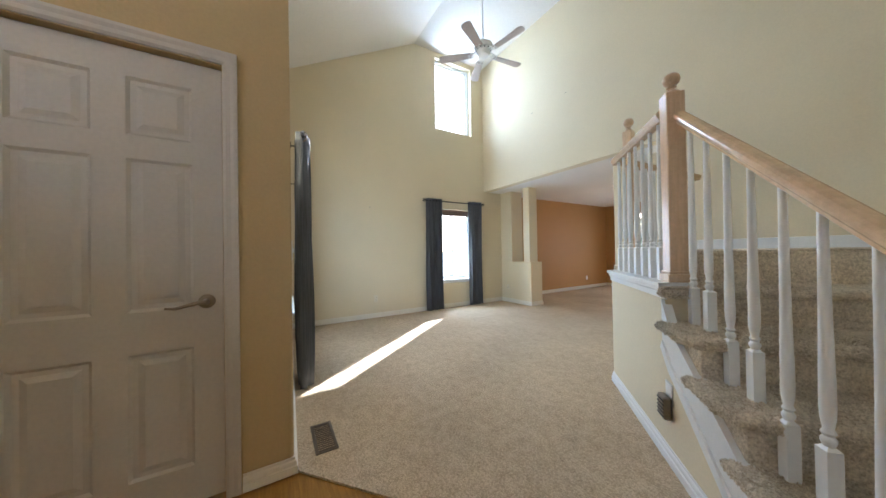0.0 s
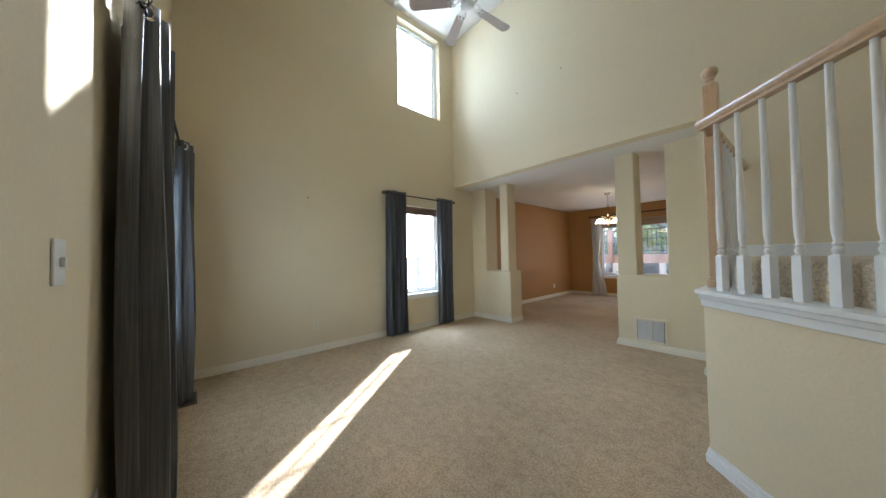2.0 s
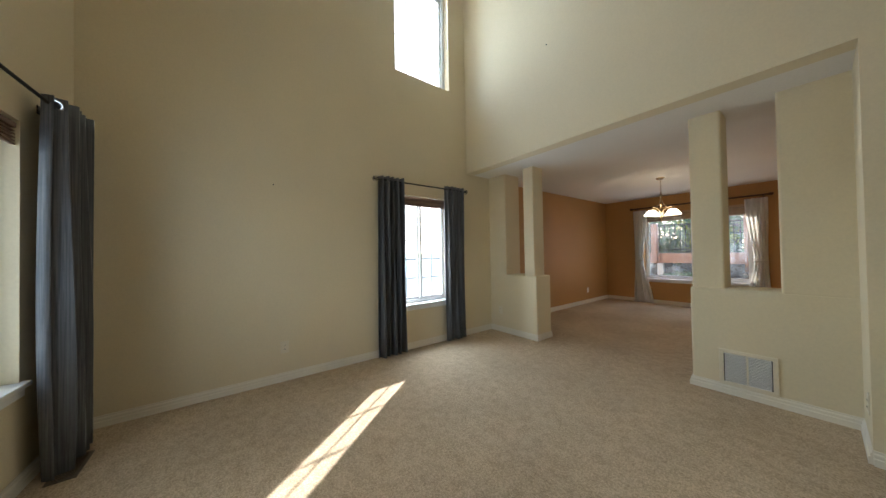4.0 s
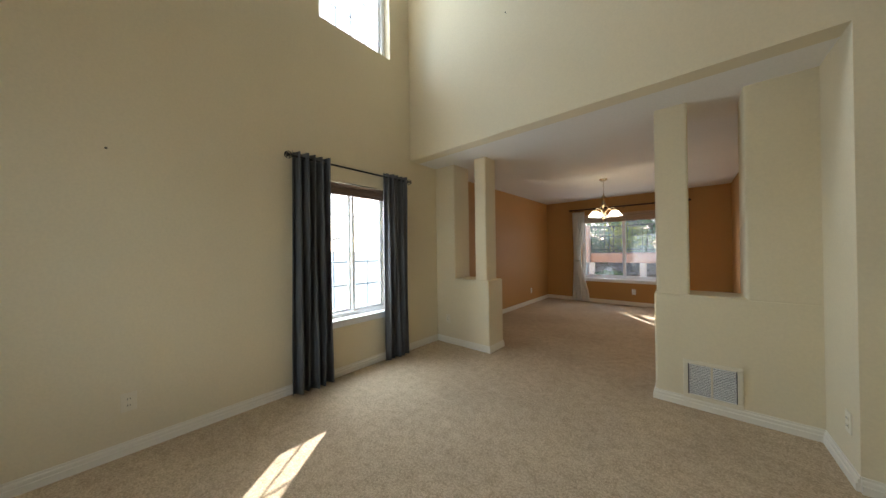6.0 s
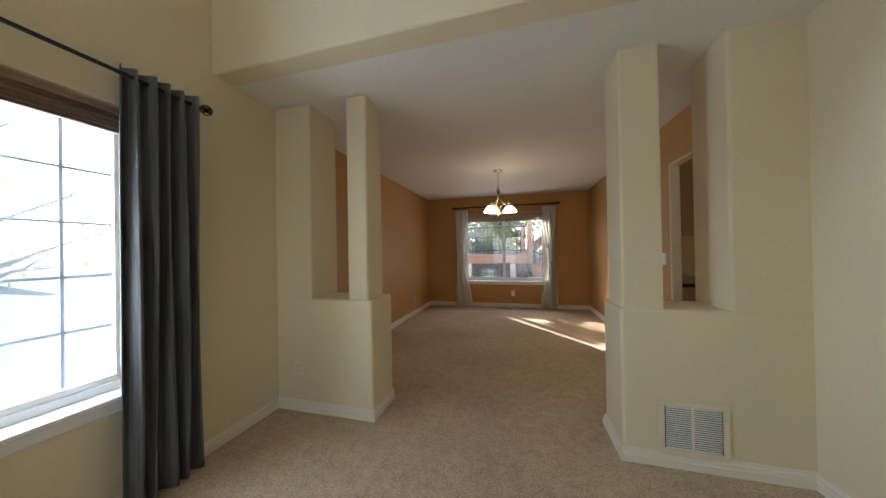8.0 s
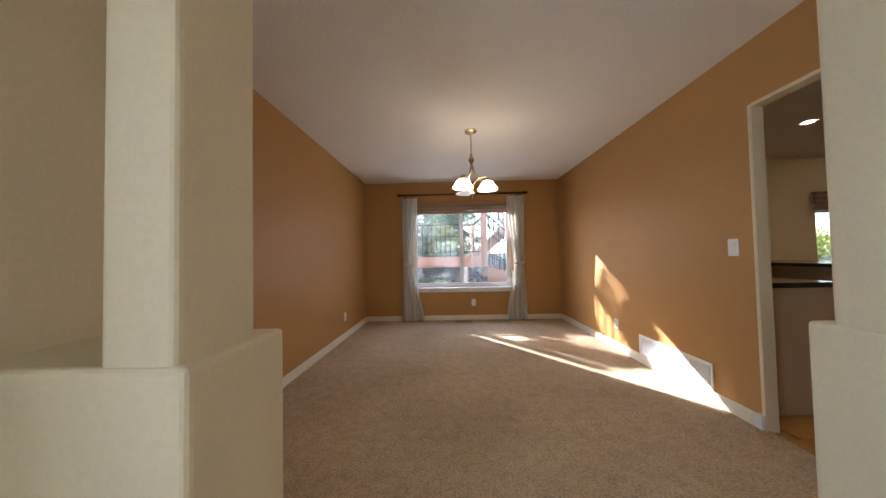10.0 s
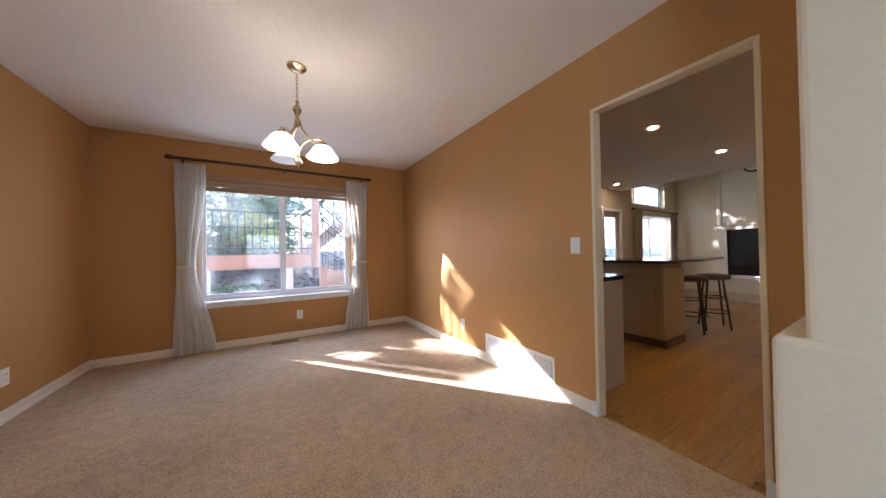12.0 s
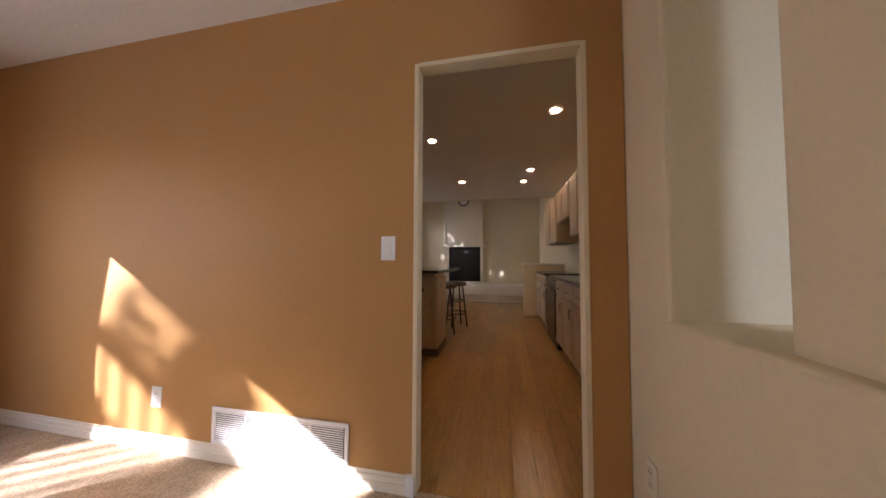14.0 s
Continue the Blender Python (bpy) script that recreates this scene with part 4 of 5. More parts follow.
for i in range(9):
    bm = bmesh.new()
    z = -0.045 - i * 0.022
    add_tube(bm, [(0.008 * math.cos(a), 0, z + 0.014 * math.sin(a)) for a in [k * math.pi / 6 for k in range(13)]], 0.0022, 5)
    ob = part("chain_link", bm, M_NICKEL, ch, "", True)
    ob.matrix_local = pose(0, 0, 0, 0, 0, 90 * (i % 2) + 20)
part("stem", lathe([(0.004, -0.24), (0.014, -0.25), (0.009, -0.262), (0.02, -0.285), (0.03, -0.30), (0.03, -0.315), (0.018, -0.335), (0.012, -0.36), (0.020, -0.40), (0.010, -0.44)][::-1], 16), M_NICKEL, ch, "", True)
part("finial", lathe([(0.004, -0.735), (0.012, -0.72), (0.010, -0.705), (0.02, -0.68), (0.022, -0.655), (0.012, -0.64), (0.012, -0.60), (0.02, -0.585), (0.012, -0.57)], 16), M_NICKEL, ch, "brass drop finial", True)
for k in range(3):
    m = pose(0, 0, 0, 0, 0, -8 + 120 * k)
    bm = tube([(0.012, 0, -0.37), (0.03, 0, -0.44), (0.075, 0, -0.50), (0.12, 0, -0.535), (0.145, 0, -0.548)], 0.0065, 8)
    add_tube(bm, [(0.0, 0, -0.61), (0.03, 0, -0.545), (0.07, 0, -0.51), (0.12, 0, -0.495), (0.15, 0, -0.50), (0.163, 0, -0.52)], 0.0065, 8)
    a = part("arm", bm, M_NICKEL, ch, "curved brass arm", True)
    a.matrix_local = m
    s = part("socket", lathe([(0.028, -0.545), (0.03, -0.53), (0.018, -0.515), (0.012, -0.505)], 16, pose(0.163, 0, 0)), M_NICKEL, ch, "", True)
    s.matrix_local = m
    outer = [(0.106, -0.634), (0.103, -0.625), (0.088, -0.606), (0.075, -0.586), (0.061, -0.563), (0.040, -0.547), (0.02, -0.542)]
    g = part("shade", lathe(outer, 24, pose(0.163, 0, 0)), M_OPAL if k == 1 else M_SHADE, ch, "unlit white bell glass shade" if k == 1 else "lit white bell glass shade", True)
    g.matrix_local = m


# ---- plates, grilles, registers ----
def outlet(name, m, label, switch=False, double=False, mat=None):
    """Plate in the xz plane facing -y."""
    e = new(name)
    e.matrix_world = m
    tagged(e, label, "light switch" if switch else "outlet")
    mat = mat or M_PLATE
    w = 0.058 if double else 0.036
    tw, th = (0.005, 0.012) if "cream" in label else (0.016, 0.032)
    part("plate", box(-w, w, -0.006, 0.0, -0.058, 0.058, 0.002, 2), mat, e)
    if switch:
        for x in ((-0.023, 0.023) if double else (0,)):
            part("toggle" if tw < 0.01 else "rocker", box(x - tw, x + tw, -0.016 if tw < 0.01 else -0.010, -0.005, -th, th, 0.002), mat, e)
    else:
        for z in (-0.02, 0.02):
            part("socket", box(-0.016, 0.016, -0.009, -0.005, z - 0.013, z + 0.013, 0.004, 2), mat, e)
            for x in (-0.006, 0.006):
                part("slot", box(x - 0.0012, x + 0.0012, -0.0095, -0.0085, z - 0.005, z + 0.005), M_DARK, e)
    return e


W, E_, S_, N_ = 90, -90, 180, 0      # turn of a plate whose wall lies west, east, south, north
outlet("outlet", pose(XW, 1.83, 0.33, 0, 0, W), "almond wall outlet low on the cream wall", mat=M_ALMOND)
outlet("outlet", pose(-4.16, YC, 0.33, 0, 0, N_), "almond wall outlet on the column's knee wall", mat=M_ALMOND)
outlet("outlet", pose(XL, 8.15, 0.30, 0, 0, W), "white wall outlet low on the ochre wall")
outlet("outlet", pose(-2.57, YD, 0.30, 0, 0, N_), "white wall outlet under the dining window")
outlet("outlet", pose(XR, 7.56, 0.29, 0, 0, E_), "white wall outlet low on the ochre wall")
outlet("outlet", pose(-0.99, 4.42, 0.30, 0, 0, E_), "almond wall outlet on the return wall", mat=M_ALMOND)
outlet("outlet", pose(-1.2, YB, 0.32, 0, 0, S_), "almond wall outlet behind the column", mat=M_ALMOND)
outlet("light_switch", pose(XR, 6.165, 1.13, 0, 0, E_), "white rocker light switch on the ochre wall", True)
outlet("light_switch", SOUTH @ pose(-0.27, 0, 1.16, 0, 0, S_), "white double light switch on the cream wall", True, True)
outlet("light_switch", SOUTH @ pose(-0.62, 0, 1.17, 0, 0, S_), "white light switch on the cream wall", True)
outlet("outlet", SOUTH @ pose(-0.93, 0, 0.35, 0, 0, S_), "white wall outlet beside the curtain")


def grille(name, m, w, h, groups, slats, label, mat, f=0.022):
    e = new(name)
    e.matrix_world = m
    tagged(e, label, "air vent")
    bm = bmesh.new()
    for x0, x1, z0, z1 in ((0, w, 0, f), (0, w, h - f, h), (0, f, f, h - f), (w - f, w, f, h - f)):
        add_box(bm, x0, x1, -0.010, 0.0, z0, z1, 0.003)
    gw = (w - 2 * f) / groups
    for g in range(1, groups):
        add_box(bm, f + g * gw - 0.006, f + g * gw + 0.006, -0.009, 0.0, f, h - f, 0.002)
    part("frame", bm, mat, e)
    # near-black sheet paints the shade inside the duct
    part("backing", box(f, w - f, -0.0015, -0.0005, f, h - f), M_DARK, e)
    me = None
    for g in range(groups):
        for s in range(slats):
            x0, x1 = f + g * gw + 0.006, f + (g + 1) * gw - 0.006
            pitch = (h - 2 * f) / slats
            # slats stay white: in the almond frame this paints the light on them
            if me is None:
                first = part("slat", box(0, x1 - x0, -0.0015, 0.0015, -pitch * 0.42, pitch * 0.42), M_PLATE, e)
                me = first.data
            else:
                first = new("slat", me)
                first.parent = e
            first.matrix_local = pose(x0, -0.0055, f + pitch * (s + 0.5), 32, 0, 0)
    return e


grille("return_grille", pose(-1.69, YC - 0.001, 0.075), 0.335, 0.30, 2, 20, "almond painted louvred return air grille on the column", M_ALMOND, 0.03)
grille("wall_register", pose(XR - 0.001, 7.165, 0.085, 0, 0, -90), 0.81, 0.195, 4, 14, "white louvred wall register with sun on it", M_PLATE)


def floor_register(name, m, w, d, mat, label):
    e = new(name)
    e.matrix_world = m
    tagged(e, label, "floor register")
    bm = bmesh.new()
    for x0, x1, y0, y1 in ((0, w, 0, 0.018), (0, w, d - 0.018, d), (0, 0.018, 0.018, d - 0.018), (w - 0.018, w, 0.018, d - 0.018)):
        add_box(bm, x0, x1, y0, y1, 0, 0.006, 0.002)
    part("frame", bm, mat, e)
    for i in range(14):
        x = 0.018 + (w - 0.036) * (i + 0.5) / 14
        part("slat", box(x - 0.004, x + 0.004, 0.018, d - 0.018, 0.0005, 0.0045), mat, e)
    return e


M_REG = material("brown_register_steel", (0.16, 0.12, 0.085), 0.5, 0.3, 60, 0.1, 3, 0.1, 0)
floor_register("floor_register", pose(-1.53, 0.50, 0.0), 0.31, 0.125, M_REG, "brown metal floor register by the closet corner")
floor_register("floor_register", pose(-3.99, 0.58, 0.0), 0.28, 0.12, M_REG, "brown metal floor register below the south window")
floor_register("floor_register", pose(-2.9, 8.99, 0.0), 0.29, 0.1, M_REG, "brown metal floor register below the dining window")
# plug-in unit on the stair wall
x, y = at(0.99, -0.0)
plug = thing("plug_in_unit", (x, y, 0.37), "dark plug-in unit on a white outlet plate", "plug-in", "", math.degrees(math.atan2(D.y, D.x)))
part("plate", box(-0.036, 0.036, -0.006, 0.0, -0.058, 0.058, 0.002, 2), M_PLATE, plug)
part("body", box(-0.04, 0.04, -0.045, -0.006, -0.13, -0.01, 0.012, 3), M_LEVER, plug, "ribbed grey body")
for i in range(5):
    part("rib", box(-0.036, 0.036, -0.0475, -0.044, -0.115 + i * 0.02, -0.108 + i * 0.02, 0.001), M_DARK, plug)


def wall_nail(m):
    e = new("wall_nail")
    e.matrix_world = m
    tagged(e, "small dark nail head in the painted wall", "nail", "nails in the walls")
    part("head", lathe([(0.006, 0.006), (0.007, 0.010), (0.004, 0.012)], 10), M_DARK, e, "", True)
    part("shank", lathe([(0.0025, -0.002), (0.0025, 0.006)], 8), M_DARK, e)
    return e


nail = wall_nail(pose(-2.28, YN, 3.61, 90, 0, 0))
copy_thing(nail, pose(-2.96, YN, 3.58, 90, 0, 0))
copy_thing(nail, pose(XW, 1.745, 1.935, 0, 90, 0))

# ---- kitchen and family room ----
def cabinet(name, m, w, d, h, doors, label, drawers=True):
    """A base unit: x from 0 to w, front at y = 0, back at y = d."""
    e = new(name)
    e.matrix_world = m
    tagged(e, label, "cabinet")
    part("body", box(0, w, 0.0, d, 0.1, h, 0.002), M_CAB, e)
    part("toe_kick", box(0.0, w, 0.06, d, 0, 0.1), M_TOE, e)
    n = max(1, doors)
    for i in range(n):
        x0, x1 = i * w / n + 0.012, (i + 1) * w / n - 0.012
        zt = h - 0.18 if drawers else h - 0.02
        dr = part("door", box(x0, x1, -0.019, 0.0, 0.12, zt, 0.003), M_CAB, e)
        part("raised_panel", box(x0 + 0.06, x1 - 0.06, -0.024, -0.018, 0.18, zt - 0.06, 0.005), M_CAB, dr)
        part("handle", tube([(x1 - 0.04, -0.02, zt - 0.05), (x1 - 0.04, -0.045, zt - 0.06), (x1 - 0.04, -0.045, zt - 0.14), (x1 - 0.04, -0.02, zt - 0.15)], 0.005, 6), M_LEVER, dr, "metal handle", True)
        if drawers:
            dw = part("drawer", box(x0, x1, -0.019, 0.0, h - 0.165, h - 0.02, 0.003), M_CAB, e)
            part("handle", tube([((x0 + x1) / 2 - 0.05, -0.02, h - 0.09), ((x0 + x1) / 2 - 0.05, -0.045, h - 0.09), ((x0 + x1) / 2 + 0.05, -0.045, h - 0.09), ((x0 + x1) / 2 + 0.05, -0.02, h - 0.09)], 0.005, 6), M_LEVER, dw, "metal handle", True)
    return e


# counter beside the doorway, its end towards the doorway
cabinet("base_cabinet", pose(-0.39, 6.2, 0, 0, 0, 90), 2.1, 0.5, 0.85, 4, "cream painted base cabinets along the wall")
structure("cabinet_end_panel", box(XK + 0.04, -0.395, 6.185, 6.2, 0, 0.85, 0.002), M_CAB, "cream end panel of the cabinets")
ct = thing("countertop", (0, 0, 0), "dark polished granite countertop with rounded corner", "countertop")
bm = prism([(XK + 0.032, 6.16), (-0.42, 6.16), (-0.385, 6.17), (-0.362, 6.2), (-0.36, 6.24), (-0.36, 8.39), (XK + 0.032, 8.39)], 0.85, 0.885)
bmesh.ops.bevel(bm, geom=[e for e in bm.edges if abs(e.verts[0].co.z - e.verts[1].co.z) < 1e-4], offset=0.008, segments=2, affect="EDGES")
part("slab", bm, M_GRANITE, ct)
# island with a raised bar
cabinet("island_cabinet", pose(0.72, 8.2, 0, 0, 0, -90), 1.87, 0.55, 0.88, 3, "cream painted island cabinets under the bar")
bar = thing("island_countertop", (0, 0, 0), "dark polished granite bar top on the island", "countertop")
bm = prism([(0.66, 6.30), (1.55, 6.24), (2.72, 6.34), (2.88, 6.41), (2.84, 6.52), (2.2, 6.80), (1.80, 7.05), (1.68, 7.4), (1.68, 8.3), (0.66, 8.3)], 0.93, 0.965)
bmesh.ops.bevel(bm, geom=[e for e in bm.edges if abs(e.verts[0].co.z - e.verts[1].co.z) < 1e-4], offset=0.008, segments=2, affect="EDGES")
part("slab", bm, M_GRANITE, bar)
part("support_panel", box(1.28, 2.25, 6.68, 6.74, 0.0, 0.93, 0.003), M_CAB, bar, "cream panel under the bar")
part("support", box(0.76, 1.25, 6.36, 8.19, 0.88, 0.93), M_CAB, bar)
# sink-side run with oven gap, seen past the doorway
cabinet("base_cabinet", pose(0.05, 4.97, 0, 0, 0, 180) @ pose(-1.25, 0, 0), 1.25, 0.5, 0.85, 3, "cream painted base cabinets with metal handles")
cabinet("base_cabinet", pose(2.12, 4.97, 0, 0, 0, 180) @ pose(-1.1, 0, 0), 1.1, 0.5, 0.85, 2, "cream painted base cabinets with metal handles")
rng = thing("range_oven", (1.3, 4.47, 0), "dark steel range between the cabinets", "oven")
part("body", box(0.01, 0.81, 0.0, 0.5, 0.0, 0.87, 0.006), M_STEEL, rng)
part("oven_door", box(0.04, 0.78, 0.5, 0.525, 0.18, 0.7, 0.006), M_STEEL, rng)
part("oven_handle", tube([(0.08, 0.52, 0.72), (0.08, 0.56, 0.72), (0.74, 0.56, 0.72), (0.74, 0.52, 0.72)], 0.009, 8), M_LEVER, rng, "metal bar handle", True)
ct2 = thing("countertop", (0, 0, 0), "dark granite countertop along the cabinets", "countertop")
part("slab", box(0.04, 1.305, 4.475, 5.0, 0.852, 0.888, 0.006), M_GRANITE, ct2)
ct3 = thing("countertop", (0, 0, 0), "dark granite countertop along the cabinets", "countertop")
part("slab", box(2.115, 3.225, 4.475, 5.0, 0.852, 0.888, 0.006), M_GRANITE, ct3)


def wall_cabinet(m, w, d, h, doors, label):
    e = new("wall_cabinet")
    e.matrix_world = m
    tagged(e, label, "cabinet")
    part("body", box(0, w, 0, d, 0, h, 0.002), M_CAB, e)
    for i in range(doors):
        x0, x1 = i * w / doors + 0.008, (i + 1) * w / doors - 0.008
        dr = part("door", box(x0, x1, -0.019, 0, 0.01, h - 0.01, 0.003), M_CAB, e)
        part("raised_panel", box(x0 + 0.05, x1 - 0.05, -0.024, -0.018, 0.06, h - 0.06, 0.005), M_CAB, dr)
    return e


wall_cabinet(pose(1.3, 4.80, 1.36, 0, 0, 180), 1.25, 0.33, 0.72, 3, "cream painted wall cabinets")
wall_cabinet(pose(2.12, 4.80, 1.62, 0, 0, 180), 0.8, 0.33, 0.46, 2, "cream painted cabinet above the range")
wall_cabinet(pose(3.2, 4.80, 1.36, 0, 0, 180), 1.05, 0.33, 0.72, 2, "cream painted wall cabinets")
wall_cabinet(pose(XK + 0.37, 6.35, 1.36, 0, 0, 90), 2.0, 0.33, 0.8, 4, "cream painted wall cabinets beside the doorway")
structure("wall_half", box(3.45, 3.6, 4.44, 5.2, 0, 1.0, 0.01, 2), M_CREAM, "cream half wall at the kitchen's end")
structure("trim_half_wall", box(3.43, 3.62, 4.44, 5.22, 1.0, 1.03, 0.006, 2), M_WHITE, "white cap of the half wall")


def bar_stool(m):
    e = new("bar_stool")
    e.matrix_world = m
    tagged(e, "dark metal bar stool with round padded seat", "stool", "stools at the bar")
    part("seat", lathe([(0.15, 0.66), (0.175, 0.675), (0.178, 0.70), (0.165, 0.725), (0.08, 0.735)], 24), M_SEAT, e, "brown padded round seat", True)
    for k in range(4):
        a = math.pi / 4 + k * math.pi / 2
        part("leg", tube([(0.11 * math.cos(a), 0.11 * math.sin(a), 0.665), (0.19 * math.cos(a), 0.19 * math.sin(a), 0.0)], 0.012, 8), M_STOOL, e, "", True)
    for z, r in ((0.22, 0.165), (0.42, 0.142)):
        part("ring", tube([(r * math.cos(i * math.pi / 12), r * math.sin(i * math.pi / 12), z) for i in range(25)], 0.008, 6), M_STOOL, e, "", True)
    return e


stool = bar_stool(pose(1.86, 6.46, 0, 0, 0, 12))
copy_thing(stool, pose(2.32, 6.36, 0, 0, 0, 30))

# fireplace on the family room's far wall
fp = thing("fireplace", (XF, 6.82, 0), "cream built-in fireplace with dark firebox and raised hearth", "fireplace")
part("hearth", box(-0.45, 0.0, -2.2, 1.4, 0.004, 0.36, 0.01, 2), M_MANTEL, fp, "cream raised hearth")
part("surround", wall_bm("x", -0.06, 0.0, -0.62, 0.66, 0.36, 1.62, ((-0.52, 0.52, 0.40, 1.53),)), M_MANTEL, fp, "cream surround")
part("firebox", box(-0.02, -0.004, -0.54, 0.54, 0.38, 1.55), M_FIREBOX, fp, "dark firebox")
part("screen", box(-0.05, -0.045, -0.5, 0.5, 0.40, 0.62), M_STEEL, fp, "dark fire screen")
part("mantel", box(-0.17, -0.06, -0.70, 0.74, 1.53, 1.60, 0.006), M_MANTEL, fp, "cream mantel moulding")
part("chimney_breast", box(-0.10, 0.0, -0.62, 0.66, 1.62, 3.69, 0.004), M_MANTEL, fp, "cream panel above the firebox")
for y in (-0.62, 0.60):
    part("pilaster_strip", box(-0.13, -0.1, y, y + 0.06, 1.62, 3.69, 0.004), M_MANTEL, fp)
clock = thing("wall_clock", (XF - 0.10, 6.84, 3.05), "round dark wall clock above the fireplace", "clock")
part("rim", tube([(-0.02, 0.16 * math.cos(i * math.pi / 16), 0.16 * math.sin(i * math.pi / 16)) for i in range(33)], 0.02, 8), M_IRON, clock, "", True)
part("face", lathe([(0.15, -0.01), (0.15, 0.0)], 24, pose(-0.005, 0, 0, 0, 90, 0)), M_PLATE, clock)

# glass door to the garden
gd = new("door_2")
gd.matrix_world = pose(3.34, YK, 0)
tagged(gd, "white garden door with a glazed grid", "", "", "structure")
bm = bmesh.new()
for x0, x1, z0, z1 in ((0.0, 0.68, -0.01, 0.3), (0.0, 0.68, 1.82, 1.95), (0.0, 0.12, 0.3, 1.82), (0.56, 0.68, 0.3, 1.82)):
    add_box(bm, x0, x1, 0.05, 0.09, z0, z1, 0.003)
part("leaf", bm, M_DOOR, gd)
gp = part("pane", box(0.12, 0.56, 0.068, 0.072, 0.3, 1.82), M_GLASS, gd)
gp.visible_shadow = False
part("muntin", box(0.335, 0.347, 0.06, 0.08, 0.3, 1.82), M_WHITE, gd)
for j in range(1, 5):
    part("muntin", box(0.12, 0.56, 0.061, 0.079, 0.3 + 0.304 * j - 0.006, 0.3 + 0.304 * j + 0.006), M_WHITE, gd)
part("door_handle", lathe([(0.03, 0), (0.02, 0.02), (0.03, 0.05), (0.012, 0.065)], 16, pose(0.06, 0.05, 0.95, 90, 0, 0)), M_LEVER, gd, "metal knob", True)
bm = bmesh.new()
for x0, x1, z0, z1 in ((-0.06, 0.0, 0, 2.01), (0.68, 0.74, 0, 2.01), (0.0, 0.68, 1.95, 2.01)):
    add_box(bm, x0, x1, -0.016, 0.0, z0, z1, 0.004)
part("casing", bm, M_WHITE, gd)
roman_shade("roman_shade", pose(2.22, YK - 0.06, 1.66), 0.62, 0.26, M_BLIND, "raised dark woven shade over the kitchen window", 10)
drape("curtain", pose(4.5, YK - 0.09, 0.0), 0.3, 0.02, 2.02, 5, 0.03, M_TANCLOTH, "tan curtain beside the family room window", None, 0.05, "family room curtains", 8, False)
drape("curtain", pose(6.45, YK - 0.09, 0.0), 0.3, 0.02, 2.02, 5, 0.03, M_TANCLOTH, "tan curtain beside the family room window", None, 0.05, "family room curtains", 9, False)
curtain_rod("curtain_rod", pose(4.45, YK - 0.09, 2.05), 2.35, M_BRONZE, "dark curtain rod above the family room window", 0.012, (0.03, 0.97), 0.09, False)


def slatted_blind(name, m, w, h, slats, label):
    """A lowered blind along x in m, its slats tilted."""
    e = new(name)
    e.matrix_world = m
    tagged(e, label, "window blind")
    part("headrail", box(0, w, -0.02, 0.02, h - 0.03, h, 0.003), M_WHITE, e)
    part("bottom_rail", box(0, w, -0.012, 0.012, 0, 0.018, 0.003), M_WHITE, e)
    me = None
    for i in range(slats):
        if me is None:
            ob = part("slat", box(0.003, w - 0.003, -0.02, 0.02, -0.0012, 0.0012), M_WHITE, e)
            me = ob.data
        else:
            ob = new("slat", me)
            ob.parent = e
        ob.matrix_local = pose(0, 0, 0.03 + (h - 0.07) * (i + 0.5) / slats, -12, 0, 0)
    for x in (0.2 * w, 0.8 * w):
        part("cord", lathe([(0.0015, 0), (0.0015, h)], 6, pose(x, -0.022, 0)), M_WHITE, e)
    return e


slatted_blind("window_blind", pose(4.78, YK - 0.03, 0.74), 0.88, 1.2, 24, "lowered white slatted blind in the family room window")
slatted_blind("window_blind", pose(5.69, YK - 0.03, 0.74), 0.88, 1.2, 24, "lowered white slatted blind in the family room window")


brace = thing("timber_brace", (0, 0, 0), "cedar posts and brace outside the high family window", "timber brace")
for x in (4.98, 5.75):
    part("post", box(x - 0.06, x + 0.06, YK + 0.5, YK + 0.6, -0.3, 3.2, 0.004), M_CEDAR, brace)
part("beam", box(4.3, 6.7, YK + 0.5, YK + 0.6, 3.2, 3.4, 0.004), M_CEDAR, brace)
part("diagonal", tube([(5.05, YK + 0.55, 2.85), (5.7, YK + 0.55, 2.1)], 0.05, 6), M_CEDAR, brace)


def downlight(x, y):
    e = thing("recessed_light", (x, y, ZC), "lit recessed ceiling light with white trim ring", "ceiling light", "recessed kitchen lights")
    part("trim_ring", lathe([(0.045, -0.004), (0.06, -0.008), (0.07, -0.003), (0.07, 0.004)], 24), M_WHITE, e, "", True)
    part("lamp", lathe([(0.034, -0.009), (0.036, -0.005)], 20), M_LAMP, e, "lit lamp face")
    return e


for x, y in ((0.72, 6.39), (0.78, 7.2), (3.2, 8.05), (0.3, 5.15), (1.99, 5.2), (2.6, 5.25), (2.45, 6.28)):
    downlight(x, y)

# oak floor planks of the kitchen
rnd = random.Random(4)
pl_floor = bpy.data.objects["floor_kitchen"]
meshes = []
for L in (1.1, 0.8, 0.6):
    bm = box(0.0, L - 0.0006, 0.0, 0.1194, -0.012, 0.0, 0.0012)
    me = bpy.data.meshes.new("plank")
    bmesh.ops.recalc_face_normals(bm, faces=bm.faces)
    bm.to_mesh(me)
    bm.free()
    me.materials.append(M_PLANK)
    meshes.append((L, me))
y = 4.98
